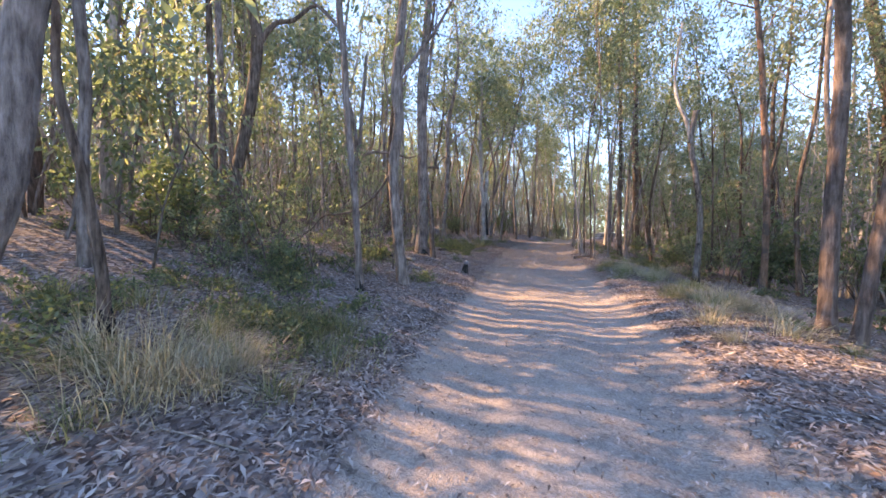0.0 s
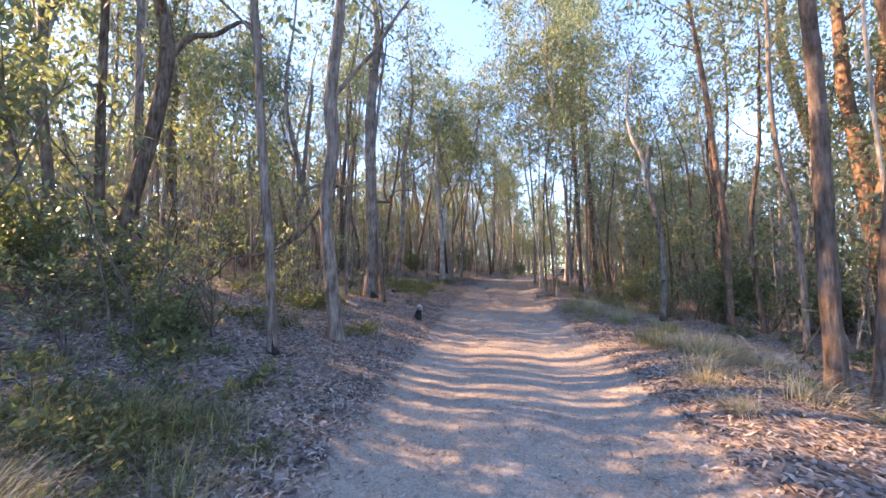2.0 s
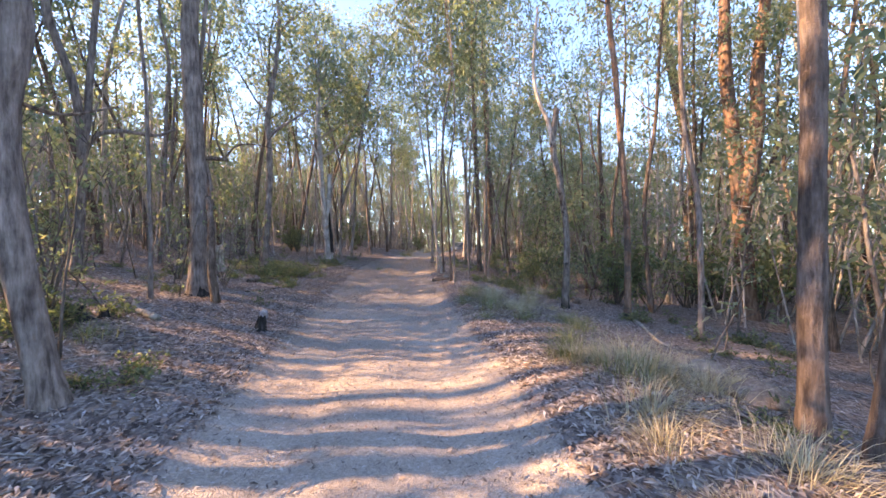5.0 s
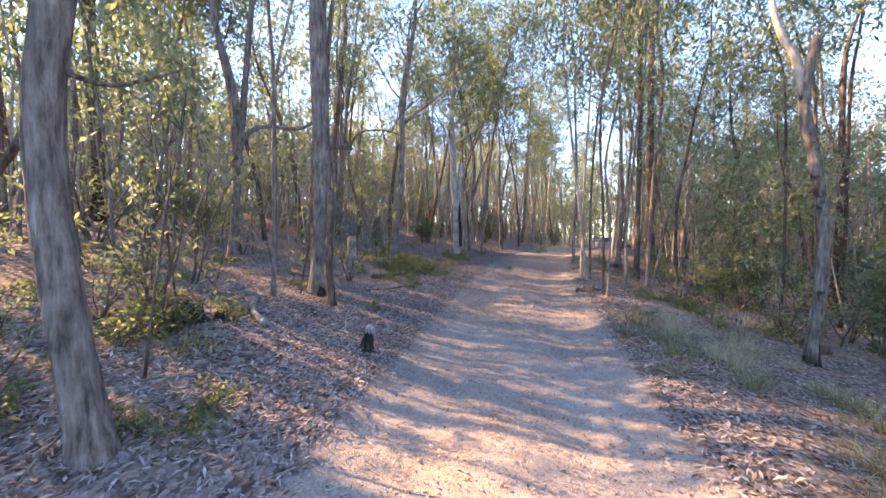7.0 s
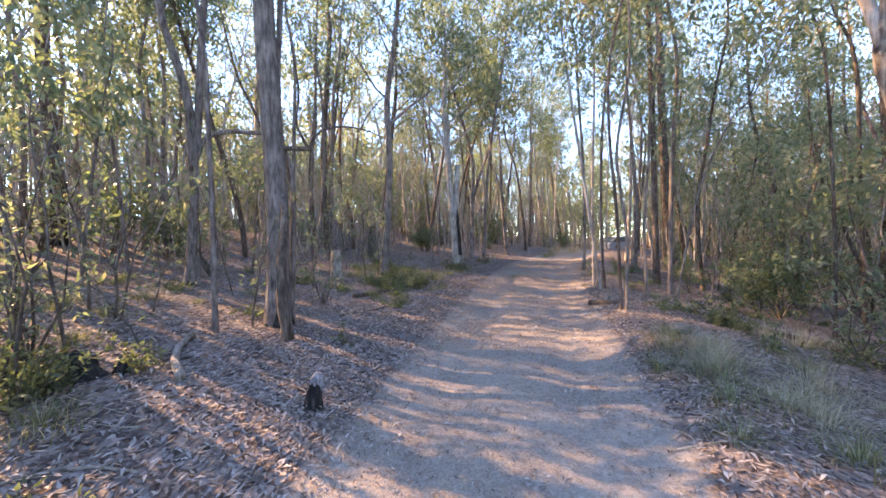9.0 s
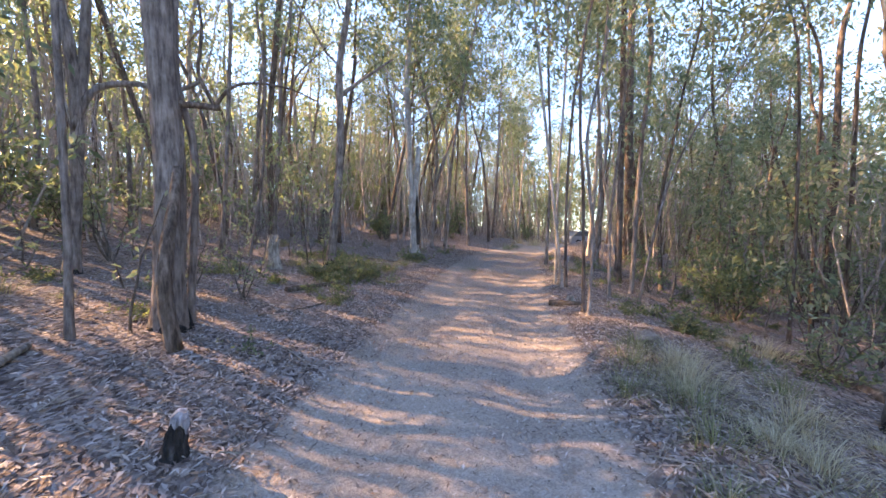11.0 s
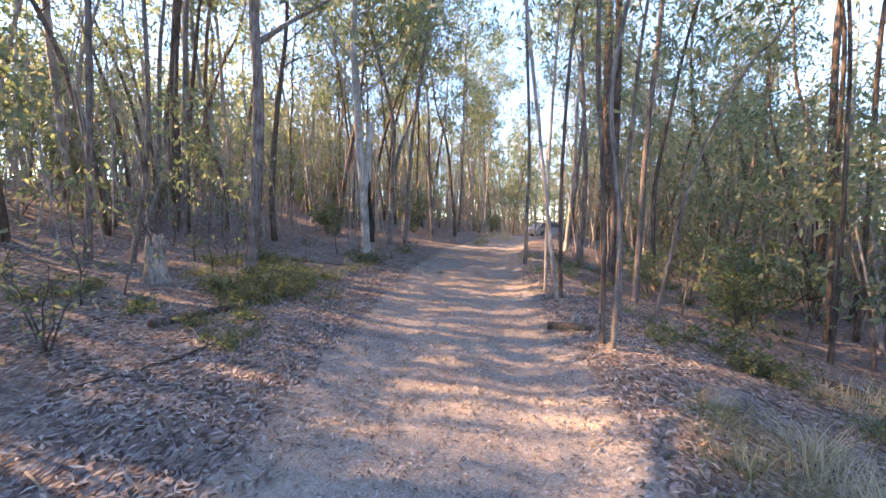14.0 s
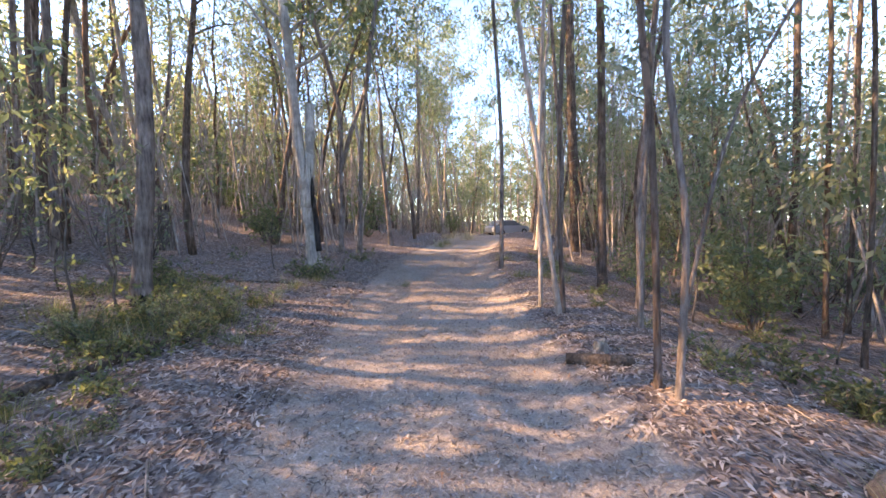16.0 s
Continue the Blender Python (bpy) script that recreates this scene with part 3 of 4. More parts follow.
gum(4.88, 14.09, [(0.0, 0.0, 0.0), (2.74, -0.36, 0.14), (4.73, -0.62, 0.24)], 0.044, 0.038, "pale", dense=24, first=0.36)
gum(7.09, 5.95, [(0.0, 0.0, 0.0), (1.81, -0.02, 0.04), (3.33, -0.06, 0.1), (4.85, -0.08, 0.13)], 0.034, 0.030, "pale")
gum(-3.60, 18.73, [(0.0, 0.0, 0.0), (3.51, -0.08, -0.04), (6.42, 0.11, 0.05), (8.35, 0.24, 0.11)], 0.138, 0.109, "dark")
gum(-0.59, 10.62, [(0.0, 0.0, 0.0), (1.95, 0.06, 0.04), (2.75, -0.07, -0.04), (3.97, -0.05, -0.03)], 0.056, 0.049, "grey")
gum(-3.30, 18.20, [(0.0, 0.0, 0.0), (3.12, 0.13, 0.08), (5.85, 0.23, 0.14)], 0.087, 0.079, "grey")
gum(-3.26, 15.40, [(0.0, 0.0, 0.0), (2.58, 0.11, 0.09), (4.48, 0.17, 0.14)], 0.070, 0.060, "grey")
gum(-2.62, 15.53, [(0.0, 0.0, 0.0), (2.23, 0.25, 0.18), (4.72, 0.29, 0.21)], 0.052, 0.046, "grey")
gum(-3.81, 19.25, [(0.0, 0.0, 0.0), (2.76, 0.12, 0.08), (5.12, 0.31, 0.21)], 0.073, 0.067, "dark")
gum(-4.54, 19.10, [(0.0, 0.0, 0.0), (2.53, 0.14, 0.11), (4.77, 0.23, 0.17)], 0.064, 0.064, "grey")
gum(-3.06, 20.01, [(0.0, 0.0, 0.0), (1.35, -0.05, -0.03), (2.96, -0.41, -0.22), (5.41, -0.34, -0.18)], 0.082, 0.061, "orange")
gum(10.06, 21.55, [(0.0, 0.0, 0.0), (7.68, -0.26, 0.12), (13.95, -0.4, 0.18)], 0.210, 0.145, "dark", dense=24, first=0.36)
gum(-7.75, 13.17, [(0.0, 0.0, 0.0), (1.75, 0.0, 0.0), (3.69, -0.06, -0.08), (5.61, -0.07, -0.1)], 0.174, 0.16, "dark", char=1.4, label="tall gum tree burnt black up its lower trunk")
gum(3.4, 22.5, [(0.0, 0.0, 0.0), (2.5, -0.18, 0.03), (5.5, -0.27, 0.10)], 0.101, 0.051, "grey", height=10.5, dense=26, first=0.33)
gum(2.2, 24.5, [(0.0, 0.0, 0.0), (2.5, 0.24, -0.17), (5.5, 0.05, 0.18)], 0.094, 0.067, "pale", height=12.2, dense=26, first=0.33)
gum(5.0, 26.8, [(0.0, 0.0, 0.0), (2.5, 0.1, -0.24), (5.5, 0.19, 0.02)], 0.096, 0.065, "grey", height=12.8, dense=26, first=0.33)
gum(3.2, 28.5, [(0.0, 0.0, 0.0), (2.5, -0.31, 0.18), (5.5, -0.25, 0.04)], 0.072, 0.067, "dark", height=12.2, dense=26, first=0.33)
gum(7.2, 30.5, [(0.0, 0.0, 0.0), (2.5, 0.15, 0.27), (5.5, 0.30, 0.56)], 0.090, 0.066, "pale", height=12.1, dense=26, first=0.33)
gum(6.0, 33.5, [(0.0, 0.0, 0.0), (2.5, 0.3, 0.27), (5.5, 0.02, 0.02)], 0.081, 0.069, "grey", height=12.0, dense=26, first=0.33)
gum(8.0, 20.6, [(0.0, 0.0, 0.0), (2.5, 0.09, -0.14), (5.5, 0.10, -0.22)], 0.088, 0.062, "pale", height=12.5, dense=26, first=0.33)
gum(9.2, 23.0, [(0.0, 0.0, 0.0), (2.5, 0.28, 0.13), (5.5, 0.58, 0.38)], 0.120, 0.063, "grey", height=11.1, dense=26, first=0.33)
gum(10.4, 25.2, [(0.0, 0.0, 0.0), (2.5, 0.25, 0.33), (5.5, 0.53, 0.38)], 0.106, 0.054, "dark", height=13.4, dense=26, first=0.33)
gum(12.2, 27.4, [(0.0, 0.0, 0.0), (2.5, 0.05, -0.15), (5.5, -0.26, 0.10)], 0.119, 0.052, "pale", height=13.3, dense=26, first=0.33)
gum(7.3, 18.2, [(0.0, 0.0, 0.0), (2.5, -0.06, -0.24), (5.5, -0.20, -0.05)], 0.114, 0.051, "grey", height=12.7, dense=26, first=0.33)
gum(9.4, 35.5, [(0.0, 0.0, 0.0), (2.5, -0.32, 0.15), (5.5, -0.44, 0.42)], 0.119, 0.060, "pale", height=14.0, dense=26, first=0.33)
gum(0.6, 26.0, [(0.0, 0.0, 0.0), (2.5, -0.13, -0.3), (5.5, -0.06, -0.63)], 0.080, 0.058, "grey", height=12.6, dense=26, first=0.33)
gum(14.5, 30.0, [(0.0, 0.0, 0.0), (2.5, -0.24, -0.32), (5.5, 0.02, -0.45)], 0.118, 0.068, "dark", height=11.8, dense=26, first=0.33)
gum(12.0, 34.5, [(0.0, 0.0, 0.0), (2.5, -0.03, 0.01), (5.5, 0.07, 0.08)], 0.098, 0.062, "pale", height=13.8, dense=26, first=0.33)
# Extra dense gums, added in the sun's line to shade the track further on.
gum(-6.6, 14.2, [(0.0, 0.0, 0.0), (2.5, 0.1, 0.1), (4.5, 0.15, -0.1)], 0.075, 0.05, "grey", height=8.2, dense=24, first=0.33)
gum(-8.2, 13.2, [(0.0, 0.0, 0.0), (2.5, -0.2, 0.1), (4.5, -0.30, -0.1)], 0.075, 0.05, "grey", height=8.2, dense=24, first=0.33)
gum(-9.6, 15.3, [(0.0, 0.0, 0.0), (2.5, 0.2, 0.1), (4.5, 0.30, -0.1)], 0.075, 0.05, "grey", height=8.2, dense=24, first=0.33)
gum(-7.4, 12.2, [(0.0, 0.0, 0.0), (2.5, 0.1, 0.1), (4.5, 0.15, -0.1)], 0.075, 0.05, "grey", height=8.2, dense=24, first=0.33)
gum(-10.5, 13.6, [(0.0, 0.0, 0.0), (2.5, 0.0, 0.1), (4.5, 0.00, -0.1)], 0.075, 0.05, "grey", height=8.2, dense=24, first=0.33)
gum(-5.9, 15.8, [(0.0, 0.0, 0.0), (2.5, -0.1, 0.1), (4.5, -0.15, -0.1)], 0.075, 0.05, "grey", height=8.2, dense=24, first=0.33)
gum(-8.8, 16.6, [(0.0, 0.0, 0.0), (2.5, 0.1, 0.1), (4.5, 0.15, -0.1)], 0.075, 0.05, "grey", height=8.2, dense=24, first=0.33)

# Invented trees up the left slope; their crowns keep sun off the track.
for x, y, high in ((-10.6, 9.2, 10.0), (-9.6, 10.4, 9.0), (-9.4, 14.5, 9.5), (-7.0, 15.2, 8.6), (-10.9, 16.1, 10.0), (-8.6, 11.6, 9.0)):
    gum(x, y, [(0.0, 0.0, 0.0), (2.5, 0.15, -0.1), (4.5, 0.05, 0.15)], 0.085, 0.06, "grey", height=high, dense=22, first=0.38)

for x, y, high in ((9.4, 11.5, 10.5), (10.3, 7.3, 10.0), (8.7, 16.9, 11.0), (12.7, 11.7, 11.5), (9.9, 5.6, 9.5), (13.1, 8.0, 11.0), (8.9, 9.9, 9.0)):
    gum(x, y, [(0.0, 0.0, 0.0), (2.5, -0.1, 0.12), (4.5, 0.1, 0.0)], 0.075, 0.055, "dark", height=high, dense=22, first=0.36)

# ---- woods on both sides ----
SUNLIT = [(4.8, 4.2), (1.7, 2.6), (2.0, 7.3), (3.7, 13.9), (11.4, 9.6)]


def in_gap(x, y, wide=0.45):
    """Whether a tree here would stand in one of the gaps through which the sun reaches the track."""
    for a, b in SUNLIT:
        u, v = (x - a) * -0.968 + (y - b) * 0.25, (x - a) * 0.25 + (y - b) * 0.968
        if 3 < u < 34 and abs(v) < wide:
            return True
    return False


def make_filler(k):
    """One of the kinds of thin tree that fill the woods, built far below the ground as a pattern for the copies."""
    rnd, rng = random.Random(900 + k), np.random.default_rng(900 + k)
    tall = k % 3 != 0
    h = rnd.uniform(7, 12) if tall else rnd.uniform(3.2, 5.2)
    r = h * rnd.uniform(0.006, 0.0095)
    bark = ("grey", "dark", "pale", "grey", "pink", "dark")[k % 6]
    root = new("gum_tree")
    root.empty_display_size = 0.2
    tagged(root, ("slender grey gum tree in the crowded woods", "thin dark-barked gum tree in the crowded woods", "thin pale gum sapling in the crowded woods")[(0, 1, 2, 0, 0, 1)[k % 6]], "tree", "gum trees of the woods")
    way, pts = Vector((rnd.uniform(-0.12, 0.12), rnd.uniform(-0.12, 0.12), 1)), [Vector((0, 0, -0.1))]
    while pts[-1].z < h:
        way = (way + Vector((rnd.uniform(-0.16, 0.16), rnd.uniform(-0.16, 0.16), 0.12))).normalized()
        pts.append(pts[-1] + way * h / 8)
    line = curve_through(pts, 2)
    rad = [max(0.008, r * (1 - 0.85 * i / len(line))) for i in range(len(line))]
    part("trunk", Shape().tube(line, rad, 7, 0.06, k).mesh("trunk", BARK[bark]), root)
    crown_parts(root, line, rad, 0.42 if tall else 0.3, rnd, rng, 8 if tall else 6, 24 if tall else 12, 1.9 if tall else 1.1, BARK[bark], None, 0.168, 0.33)
    return root


def woods():
    rnd = random.Random(4)
    kinds = [make_filler(k) for k in range(15)]
    spots = []
    for _ in range(12000):
        x, y = rnd.uniform(-24, 30), rnd.uniform(-9, 42)
        d = float(off_track(x, y))
        near = 2.4 if y > 20 else (4.6 if d < 0 else 5.0)
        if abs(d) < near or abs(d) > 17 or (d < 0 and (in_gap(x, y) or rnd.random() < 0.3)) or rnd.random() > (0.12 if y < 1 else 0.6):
            continue
        if any((x - a) ** 2 + (y - b) ** 2 < 1.0 for a, b in spots) or any((x - a) ** 2 + (y - b) ** 2 < 1.3 for a, b in PLANTED):
            continue
        spots.append((x, y))
        if len(spots) >= 300:
            break
    # Small trees added among the bank's saplings where they shade the near track.
    spots += [(-4.6, 5.4), (-5.3, 6.3), (-5.9, 5.0), (-5.2, 7.4), (-4.5, 4.6), (-6.3, 6.8), (-3.9, 6.1), (-6.6, 5.8), (-5.0, 3.9)]
    used = set()
    for i, (x, y) in enumerate(spots):
        k = rnd.randrange(len(kinds)) if i >= len(kinds) else i
        if abs(float(off_track(x, y))) < 8 and y < 19:
            k = k // 3 * 3
        s = rnd.uniform(0.8, 1.25)
        m = pose(x, y, ground(x, y) - 0.05, rnd.uniform(-4, 4), rnd.uniform(-4, 4), rnd.uniform(0, 360))
        if k not in used:
            used.add(k)
            kinds[k].matrix_basis = m
        else:
            copy_thing(kinds[k], m).scale = (s, s, s)


woods()


def far_woods():
    """Trees and undergrowth past those that can be told apart."""
    rng = np.random.default_rng(77)
    stems, leaves, low = Shape(), [], []
    n = 0
    while n < 1050:
        a, d = rng.uniform(0, 6.283), 17 + 62 * rng.uniform(0, 1) ** 0.9
        x, y = 3 + math.cos(a) * d, 15 + math.sin(a) * d
        off = abs(float(off_track(x, y)))
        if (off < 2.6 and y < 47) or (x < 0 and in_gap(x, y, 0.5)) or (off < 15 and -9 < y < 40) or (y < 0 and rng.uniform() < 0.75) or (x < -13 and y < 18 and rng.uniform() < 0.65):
            continue
        n += 1
        h, z = rng.uniform(7, 13) + 6 * step(30, 55, d), ground(x, y) - 0.2
        top = (x + rng.uniform(-0.8, 0.8), y + rng.uniform(-0.8, 0.8), z + h)
        r = rng.uniform(0.05, 0.13)
        stems.tube([(x, y, z), ((x + top[0]) / 2 + rng.uniform(-0.3, 0.3), (y + top[1]) / 2, z + h / 2), top], [r, r * 0.7, 0.02], 5, 0, 0, cap=False)
        for q in range(7):
            b = np.array(top) * (0.40 + 0.09 * q) + np.array((x, y, z)) * (0.60 - 0.09 * q)
            c = b + rng.normal(size=3) * (0.9, 0.9, 0.4)
            middle = rng.normal(size=(5, 3)) * (0.5, 0.5, 0.36)
            many = 52 if y > 28 else 34 if y > 3 else 12
            leaves.append(c + middle[rng.integers(0, 5, many)] + rng.normal(size=(many, 3)) * 0.19)
        c = np.array((x, y, z + rng.uniform(0.4, 2.6))) + rng.normal(size=3) * (1.6, 1.6, 0)
        low.append(c + rng.normal(size=(11, 3)) * (0.6, 0.6, 0.6))
    for _ in range(1000):
        a, d = rng.uniform(0, 6.283), rng.uniform(40, 88)
        x, y = 3 + math.cos(a) * d, 15 + math.sin(a) * d
        c = np.array((x, y, ground(x, y) + 6.5 * rng.uniform(0, 1) ** 1.3))
        low.append(c + rng.normal(size=(24, 3)) * (1.3, 1.3, 0.7))
    for _ in range(620):
        x, y = rng.uniform(4, 36), rng.uniform(45, 60)
        c = np.array((x, y, ground(x, y) + 7 * rng.uniform(0, 1) ** 1.6))
        low.append(c + rng.normal(size=(26, 3)) * (0.9, 0.9, 0.7))
    for _ in range(420):
        x, y = rng.uniform(14, 50), rng.uniform(-6, 46)
        if float(off_track(x, y)) < 11:
            continue
        c = np.array((x, y, ground(x, y) + 5.5 * rng.uniform(0, 1) ** 1.2))
        low.append(c + rng.normal(size=(26, 3)) * (0.9, 0.9, 0.6))
    rim = []
    for _ in range(900):
        a, d = rng.uniform(-1.15, 1.15), rng.uniform(84, 125)
        x, y = 2 + math.sin(a) * d, 5 + math.cos(a) * d
        c = np.array((x, y, 12 * rng.uniform(0, 1) ** 0.8))
        rim.append(c + rng.normal(size=(30, 3)) * (1.9, 1.9, 1.1))
    root = tagged(new("far_woods"), "crowded grey-green gum woods in the distance", "woods", kind="stuff")
    part("stems", stems.mesh("stems", BARK["pale"]), root)
    part("crowns", leaf_mesh("crowns", LEAF, np.concatenate(leaves), 0.40, 0.135, 0.6, rng), root)
    part("distant_crowns", leaf_mesh("distant_crowns", LEAF, np.concatenate(rim), 1.1, 0.5, 0.3, rng), root)
    part("undergrowth", leaf_mesh("undergrowth", LEAF, np.concatenate(low), 0.34, 0.12, 0.2, rng), root)


far_woods()


def thicket():
    """Crowded bare saplings between the trees, too many to tell apart."""
    rnd, shape, rng, tufts = random.Random(55), Shape(), np.random.default_rng(56), []
    n = 0
    while n < 4600:
        x, y = rnd.uniform(-26, 34), rnd.uniform(2, 50)
        d = float(off_track(x, y))
        if abs(d) < (7.5 if y < 19 else 3.0):
            continue
        n += 1
        h, z, r = rnd.uniform(1.5, 7.5), ground(x, y) - 0.05, rnd.uniform(0.009, 0.034)
        lx, ly = rnd.gauss(0, 0.1) * h, rnd.gauss(0, 0.1) * h
        mx, my = lx * 0.5 + rnd.gauss(0, 0.06) * h, ly * 0.5 + rnd.gauss(0, 0.06) * h
        pts = [(x, y, z), (x + mx, y + my, z + h * 0.5), (x + lx, y + ly, z + h)]
        shape.tube(pts, [r, r * 0.75, r * 0.25], 4, 0, 0, cap=False)
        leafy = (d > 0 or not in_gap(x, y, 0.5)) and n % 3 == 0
        for q in range(3):
            t = rnd.uniform(0.4, 0.95)
            px, py, pz = x + lx * t, y + ly * t, z + h * t
            a, ln = rnd.uniform(0, 6.28), rnd.uniform(0.3, 0.9)
            shape.tube([(px, py, pz), (px + math.cos(a) * ln, py + math.sin(a) * ln, pz + ln * rnd.uniform(0.2, 1.0))], [r * 0.4, r * 0.12], 3, 0, 0, cap=False)
            if leafy:
                tip = np.array((px + math.cos(a) * ln, py + math.sin(a) * ln, pz + ln * 0.4))
                tufts.append(tip + rng.normal(size=(9, 3)) * (0.24, 0.24, 0.2))
    root = tagged(new("thicket"), "crowded thin grey saplings with sparse olive leaves", "thicket", kind="stuff")
    part("stems", shape.mesh("stems", BARK["pale"]), root)
    part("leaves", leaf_mesh("leaves", LEAF, np.concatenate(tufts), 0.13, 0.042, 0.5, rng), root)


thicket()


# ---- leaf litter ----
def litter():
    rng = np.random.default_rng(12)
    n = 175000
    y = rng.uniform(-1.5, 21, n)
    d = rng.normal(0, 1, n) * 3.0
    x = d + np.interp(y, TRACK_Y, TRACK_X)
    patchy = 0.5 + 0.5 * np.sin(x * 1.9 + 1.4 * np.sin(y * 1.3)) * np.sin(y * 1.6 + 1.1 * np.sin(x * 2.3))
    trodden = 0.14 + 0.22 * patchy + 0.64 * step(8.5, 12.5, y)
    on = 1 - step(0.95, 1.5, np.abs(d) + 0.2 * (patchy - 0.5))
    keep = rng.uniform(0, 1, n) < on * trodden + (1 - on) * (0.55 + 0.45 * patchy)
    x, y, d, on = x[keep], y[keep], d[keep], on[keep]
    n = len(x)
    z = lie(x, y) + bumps(x, y) + rng.uniform(0.004, 0.026, n)
    a = rng.uniform(0, 6.283, n)
    size = (1 - 0.35 * on) * rng.uniform(0.55, 1.35, n)
    ln, wd = 0.066 * size, rng.uniform(0.010, 0.024, n) * (0.55 + 0.45 * size)
    slope = (lie(x + 0.1, y) - lie(x - 0.1, y)) / 0.2
    tilt, curl = rng.normal(0, 0.24, n), rng.uniform(-0.008, 0.016, n)
    ca, sa = np.cos(a), np.sin(a)

    def at(u, w, dz):
        px, py = u * ca - w * sa, u * sa + w * ca
        return np.stack([x + px, y + py, z + px * slope + u * tilt + dz], -1)

    v = np.stack([at(-ln / 2, 0 * wd, 0 * wd), at(0 * ln, wd / 2, curl), at(ln / 2, 0 * wd, 0 * wd), at(0 * ln, -wd / 2, curl)], 1)
    v[..., 2] = np.maximum(v[..., 2], (lie(v[..., 0], v[..., 1]) + bumps(v[..., 0], v[..., 1])) + 0.002)
    tagged(new("leaf_litter", quads("leaf_litter", LITTER, v.reshape(-1, 3), n)), "dry curled brown and grey gum leaves on the ground", "leaf litter", kind="stuff")


litter()


# ---- undergrowth ----
def tussock_mesh(name, mat, blades, height, spread_by, seed, lay=0.0):
    """A tuft of narrow arching blades, each of three tapering pieces; lay: how far they lie over."""
    rng = np.random.default_rng(seed)
    v, f = [], []
    for _ in range(blades):
        a, r = rng.uniform(0, 6.283), abs(rng.normal(0, spread_by * 0.4))
        p = np.array((math.cos(a) * r, math.sin(a) * r, -0.02))
        out = np.array((math.cos(a + rng.normal(0, 0.6)), math.sin(a + rng.normal(0, 0.6)), 0)) * rng.uniform(0.3, 1.25) + np.array((lay, -lay * 0.3, 0))
        h = height * rng.uniform(0.5, 1.2)
        side = np.array((-out[1], out[0], 0)) / (np.linalg.norm(out) + 1e-6) * rng.uniform(0.0018, 0.0042)
        base = len(v)
        for k in range(4):
            t = k / 3
            c = p + out * h * t * (0.45 + 0.6 * t) + np.array((0, 0, h * (t - 0.55 * t * t * np.linalg.norm(out))))
            c[2] = max(c[2], 0.0 if k else -0.02)
            v += [c + side * (1 - 0.85 * t), c - side * (1 - 0.85 * t)]
        for k in range(3):
            q = base + 2 * k
            f.append((q, q + 1, q + 3, q + 2))
    me = bpy.data.meshes.new(name)
    me.from_pydata([tuple(c) for c in v], [], f)
    me.materials.append(mat)
    return me


TUFTS = {
    "straw": [tussock_mesh("tuft", STRAW, 230, 0.36, 0.42, k, 0.3) for k in (1, 2)],
    "green": [tussock_mesh("tuft", GRASS, 200, 0.24, 0.40, k) for k in (3, 4)],
    "mixed": [tussock_mesh("tuft", GRASS, 190, 0.30, 0.42, k) for k in (5, 6)],
}
TUFT_LOOK = {"straw": "tussock of dry straw-coloured grass", "green": "low tuft of green grass among leaf litter", "mixed": "tuft of olive and straw-coloured grass"}


def tussock(x, y, kind, size=1.0):
    rnd = random.Random(int(x * 71 + y * 37))
    ob = thing("grass_tussock", x, y, TUFT_LOOK[kind], "grass", "grass tussocks", turn=rnd.uniform(0, 360))
    part("tuft", TUFTS[kind][rnd.randrange(2)], ob)
    ob.scale = (size, size, size)
    return ob


